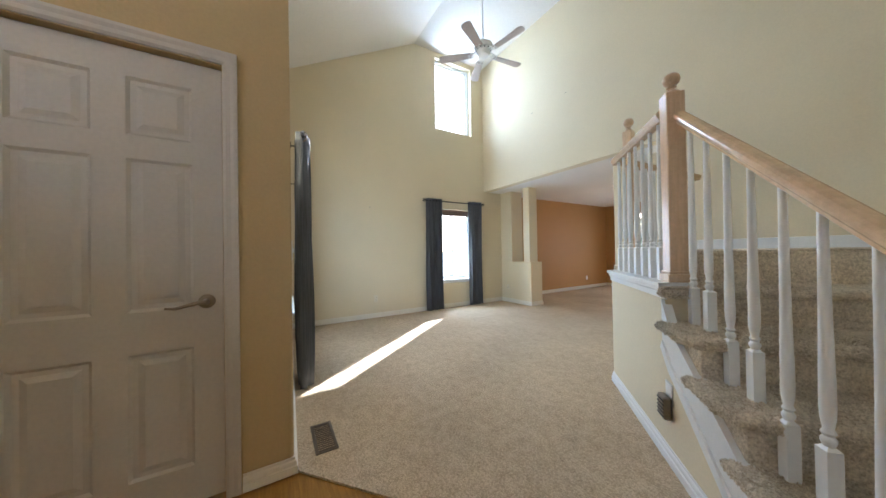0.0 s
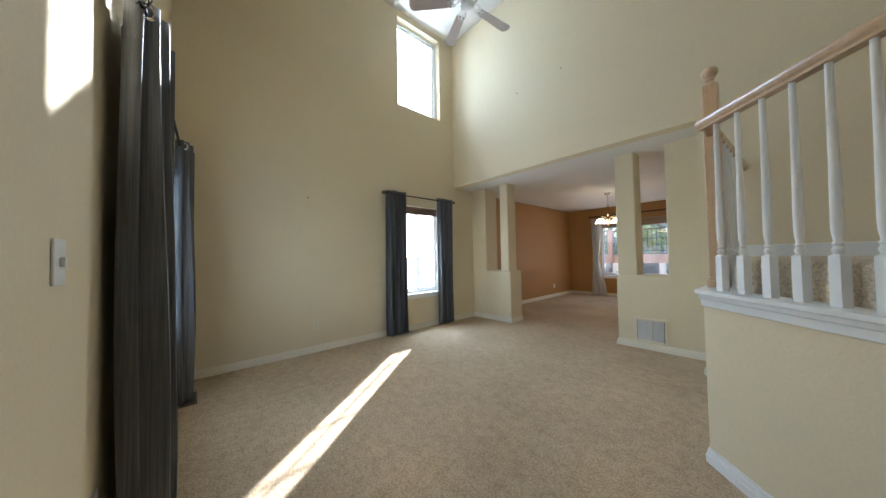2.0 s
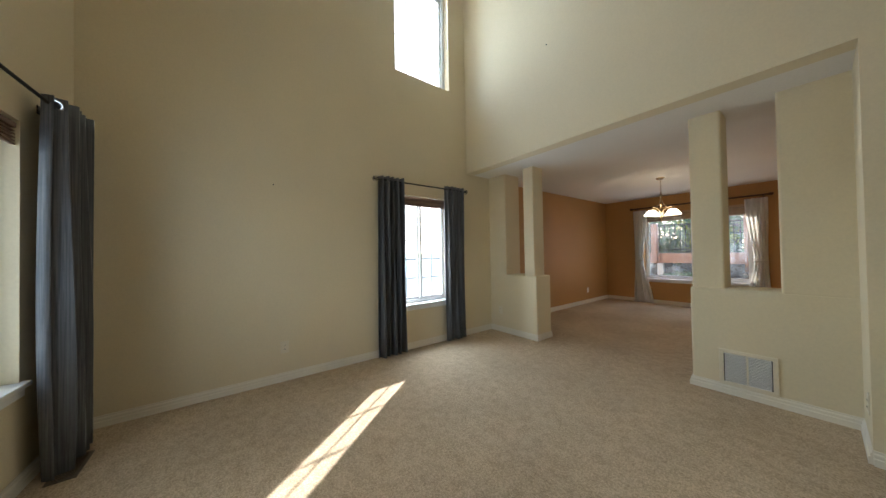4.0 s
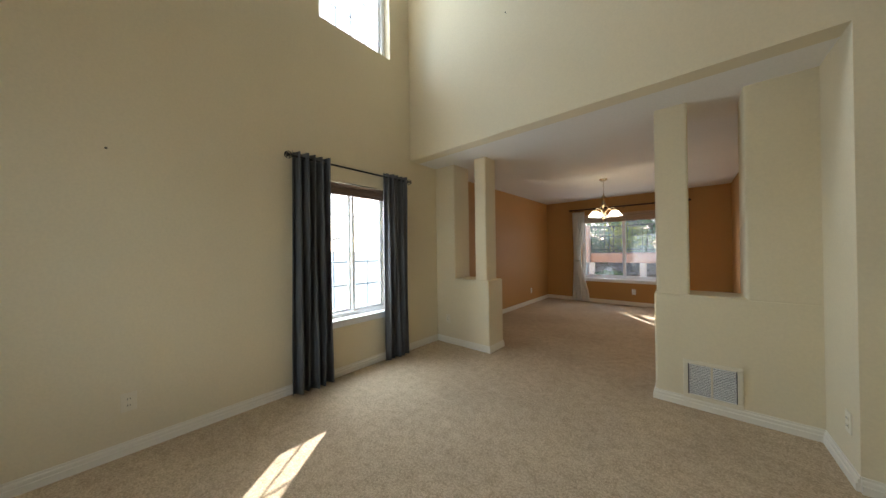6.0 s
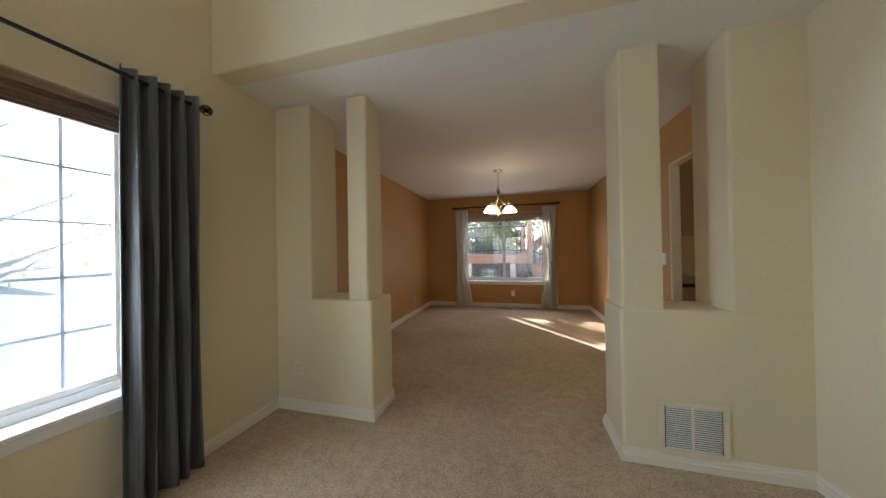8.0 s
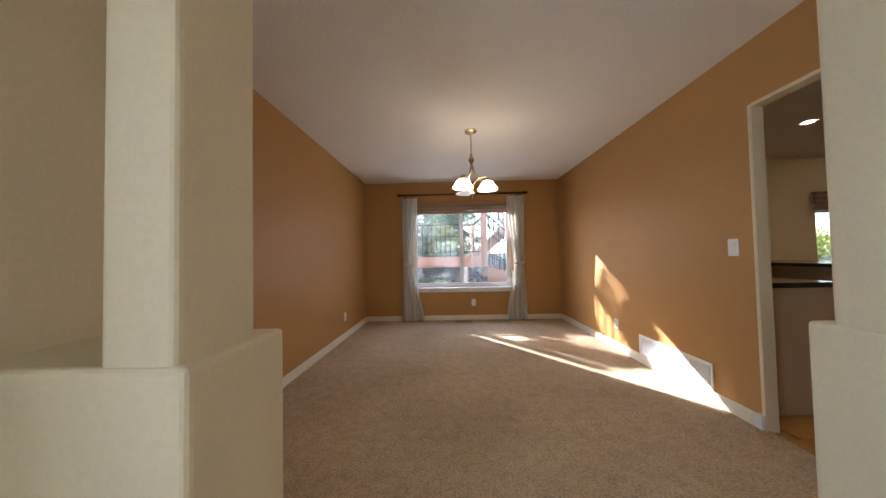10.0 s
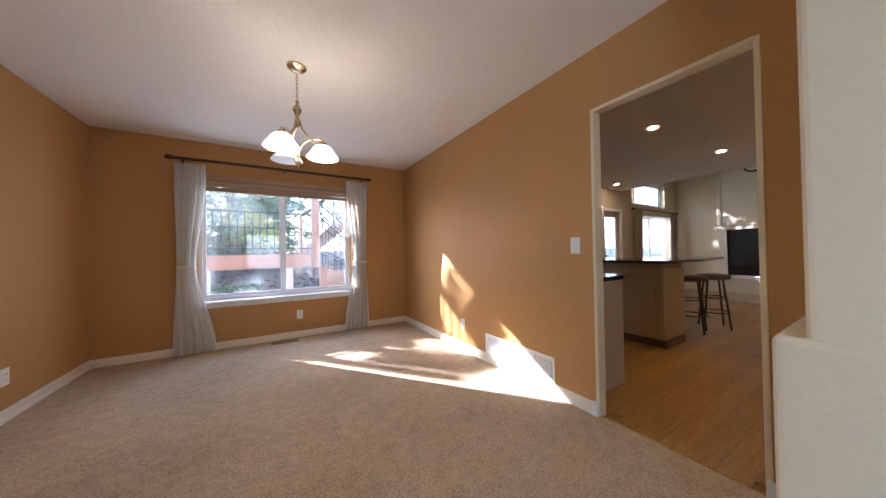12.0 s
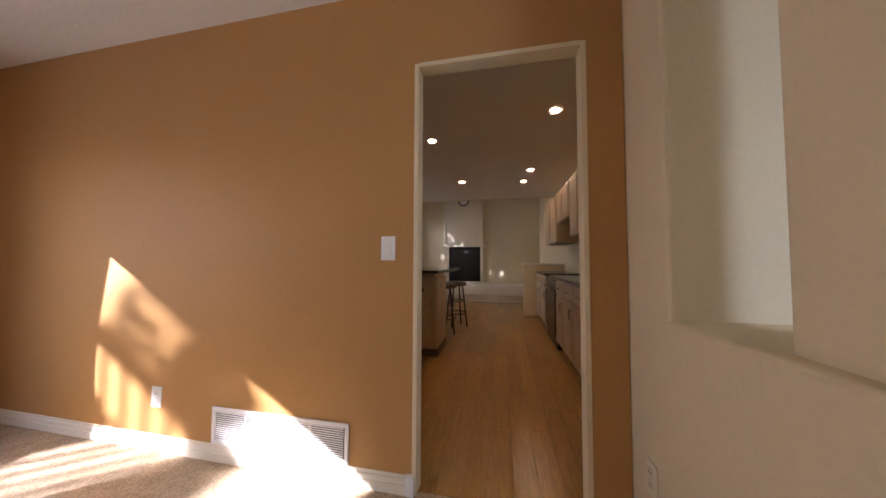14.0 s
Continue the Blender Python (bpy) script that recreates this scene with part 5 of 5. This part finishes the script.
while y < 7.1:
    x = XR + 0.025 - rnd.uniform(0, 0.0)
    k = 0
    while x < 5.08:
        L, me = rnd.choice(meshes)
        if x + L > 5.1:
            L = None
        if x < XK + 0.04 and not (KD[0] + 0.0 < y and y + 0.12 < KD[1] + 0.02):
            x = XK + 0.04 + rnd.uniform(0, 0.01)
        if L is None:
            break
        ob = new("plank", me)
        ob.parent = pl_floor
        ob.location = (x, y, 0.0)
        x += L
    y += 0.12

# ---- garden and street ----
def ground_z(x, y):
    n = max(0.0, min(1.0, (y - 9.6) / 5.0)) * (1 if x > -9 else max(0, (x + 14) / 5))
    return -0.22 + 1.35 * n + 0.05 * math.sin(x * 1.3 + y) * min(1, n * 4)


bm = bmesh.new()
gx = [-400, -120, -40, -20, -14, -11, -9] + [-8 + 0.6 * i for i in range(31)] + [12, 16, 25, 60, 150, 400]
gy = [-400, -120, -40, -15, -6, 0, 4, 7.5, 8.6, 9.4] + [9.8 + 0.5 * i for i in range(18)] + [20, 24, 32, 60, 150, 400]
gv = [[bm.verts.new((x, y, ground_z(x, y) if abs(x) < 40 and abs(y) < 40 else (-0.22 if y < 9.6 else 1.13))) for y in gy] for x in gx]
for i in range(len(gx) - 1):
    for j in range(len(gy) - 1):
        bm.faces.new((gv[i][j], gv[i + 1][j], gv[i + 1][j + 1], gv[i][j + 1]))
g = structure("ground", bm, M_LAWN, "pale dry lawn and bark mulch around the house", True)
bm = bmesh.new()
mx = [-7.5 + 0.4 * i for i in range(34)]
my = [9.36 + 0.3 * i for i in range(20)]
mv = [[bm.verts.new((x, y, ground_z(x, y) + 0.03 + 0.025 * noise.noise((x * 2, y * 2, 0)))) for y in my] for x in mx]
for i in range(len(mx) - 1):
    for j in range(len(my) - 1):
        bm.faces.new((mv[i][j], mv[i + 1][j], mv[i + 1][j + 1], mv[i][j + 1]))
structure("ground_mulch", bm, M_MULCH, "bark mulch bed outside the dining window", True)
# loose chips, sticks and stones on the mulch
rnd = random.Random(9)
bm = bmesh.new()
for _ in range(900):
    x, y = rnd.uniform(-5.5, 0.5), rnd.uniform(9.7, 13.5)
    s = rnd.uniform(0.02, 0.07)
    add_box(bm, -s, s, -s * 0.25, s * 0.25, -0.006, 0.008, 0, 1, pose(x, y, ground_z(x, y) + 0.04, rnd.uniform(-25, 25), rnd.uniform(-25, 25), rnd.uniform(0, 180)))
tagged(link_mesh("bark_chips", bm, M_BARK), "loose bark chips and sticks on the mulch", "mulch", "", "stuff")

# timber deck with iron railing
deck = thing("deck", (0, 0, 0), "cedar deck with beams, posts and black iron railing", "deck")
part("beam", box(-8.0, -2.2, 11.2, 11.3, 0.845, 1.105, 0.004), M_CEDAR, deck, "cedar edge beam")
for i in range(11):
    part("deck_board", box(-8.0, -2.15, 11.302 + i * 0.145, 11.437 + i * 0.145, 1.08, 1.108, 0.003), M_CEDAR, deck)
for x in (-7.2, -5.6, -3.97, -2.13):
    part("post", box(x - 0.07, x + 0.07, 11.06, 11.198, 0.84, 2.35 if x > -3 else 1.95, 0.005), M_CEDAR, deck, "cedar post")
part("post_base", box(-3.95, -3.80, 11.2, 11.3, 0.1, 0.844, 0.01), M_WHITE, deck, "pale post foot")
part("post_base", box(-2.68, -2.53, 11.2, 11.3, 0.1, 0.844, 0.01), M_WHITE, deck, "pale post foot")
part("rail", box(-8.0, -2.2, 11.21, 11.24, 1.885, 1.91), M_IRON, deck)
part("rail", box(-8.0, -2.2, 11.215, 11.235, 1.60, 1.615), M_IRON, deck)
part("rail", box(-8.0, -2.2, 11.21, 11.24, 1.21, 1.23), M_IRON, deck)
for i in range(50):
    x = -7.9 + i * 0.115
    part("iron_baluster", box(x - 0.007, x + 0.007, 11.218, 11.232, 1.12, 1.89), M_IRON, deck)
# unseen landing behind the deck; posts and pickets placed to shape the sun patches
up = thing("upper_stairs", (-6.2, 13.67, 1.0), "unseen cedar landing with pickets, added to shape the sun patches", "stairs")


def upper(name, x0, x1, y0, y1, z0, z1, label=""):
    return part(name, box(x0 + 6.2, x1 + 6.2, y0, y1, z0 - 1.0, z1 - 1.0, 0.004), M_CEDAR, up, label)


upper("post", -6.96, -6.83, 0.0, 0.10, 0.95, 4.22, "cedar post")
upper("side_panel", -6.74, -6.46, 0.0, 0.05, 3.60, 4.20, "solid cedar side panel")
upper("post", -6.46, -6.30, 0.0, 0.10, 0.95, 4.24, "cedar post")
upper("post", -5.12, -5.00, 0.0, 0.10, 0.95, 4.24, "cedar post")
upper("rail", -6.30, -5.12, 0.02, 0.07, 4.10, 4.235, "cedar top rail")
upper("lower_rail", -6.30, -5.12, 0.02, 0.07, 3.40, 3.46)
for i in range(8):
    upper("picket", -6.20 + i * 0.135, -6.155 + i * 0.135, 0.03, 0.06, 3.46, 4.10)
for i in range(6):
    upper("landing_board", -6.96, -5.0, 0.10 + i * 0.145, 0.235 + i * 0.145, 3.18, 3.21)
# stairs down from the deck, and the flight that rises behind them
st2 = thing("deck_stairs", (0, 0, 0), "cedar garden stairs with black iron railing", "stairs")
for i in range(4):
    z, x = 0.80 - i * 0.10, -2.05 + i * 0.27
    part("tread", box(x, x + 0.31, 11.36, 12.3, z, z + 0.04, 0.003), M_CEDAR, st2)
    part("riser", box(x + 0.005, x + 0.03, 11.37, 12.29, z - 0.08, z, 0.003), M_CEDAR, st2)


def side_board(outline, y, d, parent, label):
    """A board in the xz plane, from y to y + d."""
    bm = bmesh.new()
    fr = [bm.verts.new((x, y, z)) for x, z in outline]
    bk = [bm.verts.new((x, y + d, z)) for x, z in outline]
    bm.faces.new(fr)
    bm.faces.new(list(reversed(bk)))
    n = len(outline)
    for i in range(n):
        bm.faces.new((fr[i], fr[(i + 1) % n], bk[(i + 1) % n], bk[i]))
    return part("stringer", bm, M_CEDAR, parent, label)


for y in (11.2, 12.3):
    side_board([(-2.06, 0.3), (-2.06, 0.86), (-0.9, 0.45), (-0.9, 0.1), (-1.6, 0.1)], y, 0.045, st2, "cedar stringer")
    part("handrail", tube([(-2.06, y + 0.02, 2.15), (-0.9, y + 0.02, 1.11)], 0.02, 8), M_IRON, st2)
    part("mid_rail", tube([(-2.06, y + 0.02, 1.95), (-0.9, y + 0.02, 0.95)], 0.012, 6), M_IRON, st2)
    part("lower_rail", tube([(-2.06, y + 0.02, 1.22), (-0.9, y + 0.02, 0.60)], 0.012, 6), M_IRON, st2)
    for i in range(10):
        x = -1.99 + i * 0.117
        z0, z1 = 0.84 - (x + 2.06) * 0.353, 2.15 - (x + 2.06) * 0.897
        part("iron_baluster", box(x - 0.008, x + 0.008, y + 0.012, y + 0.028, z0, z1), M_IRON, st2)
    part("newel", box(-0.95, -0.86, y - 0.02, y + 0.065, 0.1, 1.25, 0.004), M_CEDAR, st2, "cedar newel")
rise = thing("garden_flight", (0, 0, 0), "cedar stair flight rising behind the garden stairs", "stairs")
for y in (12.45, 13.4):
    side_board([(-2.35, 0.8), (-2.35, 1.12), (-0.3, 2.91), (-0.3, 2.55)], y, 0.05, rise, "cedar stringer")
    part("handrail", tube([(-2.3, y + 0.02, 2.0), (-0.35, y + 0.02, 3.72)], 0.02, 8), M_IRON, rise)
    for i in range(14):
        x = -2.25 + i * 0.145
        part("iron_baluster", box(x - 0.008, x + 0.008, y + 0.012, y + 0.028, 1.16 + (x + 2.3) * 0.873, 2.0 + (x + 2.3) * 0.873), M_IRON, rise)
for i in range(10):
    part("tread", box(-2.3 + i * 0.2, -2.05 + i * 0.2, 12.5, 13.4, 1.1 + i * 0.175, 1.14 + i * 0.175, 0.003), M_CEDAR, rise)
for x, z in ((-2.3, 2.0), (-0.35, 3.72)):
    part("post", box(x - 0.045, x + 0.045, 12.42, 12.449, 0.5, z, 0.004), M_CEDAR, rise, "cedar post")


def leaf_cloud(bm, centre, r, count, size, rnd, flat=0.75):
    c = Vector(centre)
    for _ in range(count):
        v = Vector((rnd.gauss(0, 1), rnd.gauss(0, 1), rnd.gauss(0, 1)))
        v = v.normalized() * (r * rnd.uniform(0.35, 1.0) ** 0.6)
        v.z *= flat
        p = c + v
        s = size * rnd.uniform(0.6, 1.4)
        m = Matrix.Translation(p) @ Euler((rnd.uniform(0, 6.28), rnd.uniform(0, 6.28), rnd.uniform(0, 6.28))).to_matrix().to_4x4()
        vs = [bm.verts.new(m @ Vector(q)) for q in ((-s, 0, 0), (0, -s * 0.45, s * 0.1), (s, 0, 0), (0, s * 0.45, s * 0.1))]
        bm.faces.new(vs)


def tree(name, x, y, h, crown_r, seed, leaf_mat, label, leaves=2200, bare=False, size=0.07):
    rnd = random.Random(seed)
    z = ground_z(x, y)
    e = thing(name, (x, y, z - 0.05), label, "tree")
    bm = bmesh.new()
    add_tube(bm, [(0, 0, 0), (0.05, 0.02, h * 0.25), (-0.03, 0.05, h * 0.5), (0.04, 0.0, h * 0.85)], [h * 0.035, h * 0.028, h * 0.02, h * 0.006], 9)
    tips = []
    for i in range(11 if not bare else 16):
        t = rnd.uniform(0.2, 0.8)
        a = rnd.uniform(0, 6.28)
        L = crown_r * rnd.uniform(0.6, 1.0)
        b0 = Vector((0, 0, h * t))
        b1 = b0 + Vector((math.cos(a) * L * 0.5, math.sin(a) * L * 0.5, L * 0.3))
        b2 = b0 + Vector((math.cos(a + 0.2) * L, math.sin(a + 0.2) * L, L * rnd.uniform(0.3, 0.7)))
        add_tube(bm, [b0, b1, b2], [h * 0.014, h * 0.009, h * 0.003], 6)
        tips += [b1, b2]
        if bare:
            for _ in range(4):
                a2 = a + rnd.uniform(-1, 1)
                q = b1.lerp(b2, rnd.random())
                add_tube(bm, [q, q + Vector((math.cos(a2) * L * 0.35, math.sin(a2) * L * 0.35, L * rnd.uniform(0, 0.4)))], [h * 0.005, h * 0.0015], 5)
    part("trunk", bm, M_BARK, e, "grey branching trunk", True)
    bm = bmesh.new()
    for p in tips:
        leaf_cloud(bm, p, crown_r * 0.42, leaves // len(tips), size, rnd)
    part("crown", bm, leaf_mat, e, "loose leafy crown")
    return e


def garden_tree(x, y, h, clumps, seed, mat, label):
    """A slender tree: clumps are (offset x, height, radius, leaves) on limbs from one trunk."""
    rnd = random.Random(seed)
    z = ground_z(x, y)
    e = thing("tree", (x, y, z - 0.05), label, "tree")
    bm = tube([(0, 0, 0), (0.03, 0.02, h * 0.4), (-0.02, 0.0, h * 0.75), (0.02, 0.02, h)], [0.05, 0.04, 0.025, 0.008], 8)
    crown = bmesh.new()
    for dx, cz, r, n in clumps:
        cz -= z
        add_tube(bm, [(0, 0, cz - 0.35), (dx * 0.5, 0.05, cz - 0.12), (dx, 0.02, cz)], [0.014, 0.010, 0.004], 6)
        leaf_cloud(crown, (dx, 0, cz), r, n, 0.036, rnd, 1.0)
    part("trunk", bm, M_BARK, e, "slender grey trunk", True)
    part("crown", crown, mat, e, "loose leafy crown")
    return e


def spruce(x, y, h, r, seed, label):
    rnd = random.Random(seed)
    z = ground_z(x, y)
    e = thing("spruce_tree", (x, y, z - 0.05), label, "tree")
    part("trunk", tube([(0, 0, 0), (0.02, 0.0, h * 0.5), (0, 0.02, h)], [h * 0.025, h * 0.016, 0.006], 8), M_BARK, e, "", True)
    bm = bmesh.new()
    limbs = bmesh.new()
    n = int(h * 26)
    for i in range(n):
        t = 0.04 + 0.94 * i / n
        L = r * (1 - t) ** 0.8 * rnd.uniform(0.75, 1.1) + 0.08
        a = i * 2.4 + rnd.uniform(-0.3, 0.3)
        p0 = Vector((0, 0, h * t))
        p1 = p0 + Vector((math.cos(a) * L * 0.6, math.sin(a) * L * 0.6, 0.02 * L))
        p2 = p0 + Vector((math.cos(a) * L, math.sin(a) * L, -0.22 * L))
        add_tube(limbs, [p0, p1, p2], [0.014, 0.009, 0.003], 5)
        for _ in range(int(95 * L) + 12):
            u = rnd.uniform(0.12, 1.0)
            q = (p0.lerp(p1, u / 0.6) if u < 0.6 else p1.lerp(p2, (u - 0.6) / 0.4)) + Vector((rnd.gauss(0, 0.07), rnd.gauss(0, 0.07), rnd.gauss(0, 0.035))) * (1.2 - u * 0.6)
            d = Vector((math.cos(a) + rnd.gauss(0, 0.5), math.sin(a) + rnd.gauss(0, 0.5), rnd.gauss(-0.25, 0.25))).normalized()
            s = d.cross(Vector((rnd.gauss(0, 1), rnd.gauss(0, 1), 1))).normalized() * rnd.uniform(0.012, 0.022)
            w = rnd.uniform(0.06, 0.12)
            bm.faces.new([bm.verts.new(v) for v in (q - d * w * 0.4, q + s, q + d * w, q - s)])
    part("limbs", limbs, M_BARK, e, "", True)
    part("needles", bm, M_SPRUCE, e, "dense blue-green needles")
    return e


spruce(-3.75, 13.3, 4.2, 1.15, 3, "dense blue-green spruce behind the deck railing")
spruce(-2.75, 14.6, 4.4, 1.2, 4, "blue-green spruce behind the deck railing")
# out of view; its clumps sit where the sun patch has to fade
garden_tree(-6.90, 14.50, 4.3, ((-0.02, 5.02, 0.20, 620), (0.27, 5.05, 0.26, 330), (0.10, 4.86, 0.15, 260), (0.43, 4.85, 0.22, 190), (-0.25, 4.30, 0.22, 90), (-0.05, 4.35, 0.20, 200), (0.1, 5.45, 0.35, 300)), 31, M_LEAFY, "unseen slender tree added to dapple the dining sun patch")
spruce(-4.75, 13.6, 4.6, 1.2, 33, "dense blue-green spruce behind the deck railing")
spruce(-3.15, 14.0, 4.6, 1.2, 34, "dense blue-green spruce behind the deck railing")
tree("tree", -3.2, 15.5, 4.2, 2.0, 5, M_LEAFY, "yellow-green tree behind the deck", 5000)
tree("tree", -4.2, 18.5, 5.0, 2.2, 7, M_LEAF, "leafy green tree behind the deck", 2400)
tree("tree", -0.3, 16.5, 4.5, 2.0, 8, M_LEAF, "leafy green tree behind the garden stairs", 2000)
tree("tree", -11.5, 5.4, 3.6, 1.6, 11, M_LEAFY, "small garden tree with sparse leaves", 500, True, 0.05)
tree("tree", -3.6, -4.0, 4.0, 1.7, 12, M_LEAFY, "yellow-green tree outside the south window", 1500)
# two unseen trees, added to block sun at the family window and garden door
tree("tree", 3.1, 11.9, 4.6, 1.9, 13, M_LEAFY, "unseen leafy tree added to shade the family room window", 10000)
tree("tree", 0.7, 12.3, 4.6, 1.7, 16, M_LEAF, "unseen leafy tree added to shade the garden door", 7000)
tree("tree", 6.5, 14.5, 4.5, 2.0, 14, M_LEAF, "leafy tree beyond the family room windows", 1800)


def shrub(x, y, r, seed, mat, label):
    rnd = random.Random(seed)
    e = thing("shrub", (x, y, ground_z(x, y)), label, "shrub")
    bm = bmesh.new()
    for _ in range(14):
        a, t = rnd.uniform(0, 6.28), rnd.uniform(0.3, 1)
        add_tube(bm, [(0, 0, 0), (math.cos(a) * r * 0.4 * t, math.sin(a) * r * 0.4 * t, r * 0.6), (math.cos(a) * r * 0.8 * t, math.sin(a) * r * 0.8 * t, r * 0.95)], [0.012, 0.008, 0.003], 5)
    part("stems", bm, M_BARK, e, "", True)
    bm = bmesh.new()
    for _ in range(8):
        leaf_cloud(bm, (rnd.uniform(-0.5, 0.5) * r, rnd.uniform(-0.5, 0.5) * r, r * rnd.uniform(0.4, 1.0)), r * 0.5, 260, 0.045, rnd)
    part("foliage", bm, mat, e)
    return e


shrub(-3.4, 10.75, 0.42, 1, M_LEAF, "low green shrub in the mulch bed")
shrub(-4.5, 12.9, 1.0, 2, M_LEAF, "dense green shrub behind the deck railing")
shrub(-3.4, 13.1, 1.1, 3, M_LEAFY, "yellow-green shrub behind the deck railing")
shrub(-5.6, 13.2, 1.0, 4, M_LEAFY, "yellow-green shrub behind the deck railing")
shrub(3.9, 12.0, 1.0, 6, M_LEAF, "dense green shrub beyond the garden door")
shrub(5.4, 12.4, 1.1, 7, M_LEAF, "dense green shrub beyond the family room window")
shrub(6.9, 12.1, 1.0, 8, M_LEAFY, "yellow-green shrub beyond the family room window")
shrub(2.6, 10.6, 0.6, 5, M_LEAF, "green shrub outside the kitchen window")

# neighbouring house across the lawn
nh = thing("house", (-36, 4, -0.2), "pale neighbouring house with a dark roof", "house")
part("wall", box(-4, 4, -7, 7, 0, 3.4), M_SIDING, nh, "pale siding walls")
bm = bmesh.new()
v = [bm.verts.new(p) for p in ((-4.5, -7.5, 3.3), (4.5, -7.5, 3.3), (4.5, 7.5, 3.3), (-4.5, 7.5, 3.3), (0, -7.5, 5.6), (0, 7.5, 5.6))]
for q in ((0, 1, 4), (1, 2, 5, 4), (2, 3, 5), (3, 0, 4, 5), (0, 3, 2, 1)):
    bm.faces.new([v[i] for i in q])
part("roof", bm, M_ROOF, nh, "dark shingle roof")
for y in (-4.5, -0.8, 3.2):
    wnd = part("window", box(4.0, 4.05, y, y + 1.3, 1.0, 2.3), M_VINYL, nh, "white window frame")
    # panes borrow the pale muntin tone, so they wash out in the glare
    part("pane", box(4.05, 4.06, y + 0.07, y + 1.23, 1.07, 2.23), M_MUNTIN, wnd, "flat pale pane lightened for outdoor glare")

# unseen lamp added behind the walker, to warm the closet wall
el = thing("ceiling_lamp", (0.3, -1.0, slope_z(-1.0)), "unseen warm lamp added to brighten the entry", "ceiling lamp")
part("canopy", lathe([(0.02, -0.30), (0.02, -0.04), (0.06, -0.03), (0.06, 0.05)], 20), M_NICKEL, el, "", True)
part("shade", lathe([(0.05, -0.44), (0.12, -0.40), (0.15, -0.34), (0.14, -0.30), (0.03, -0.29)], 24), glow_material("lit_amber_glass", (1.0, 0.72, 0.40), 2.2), el, "lit amber glass bowl", True)
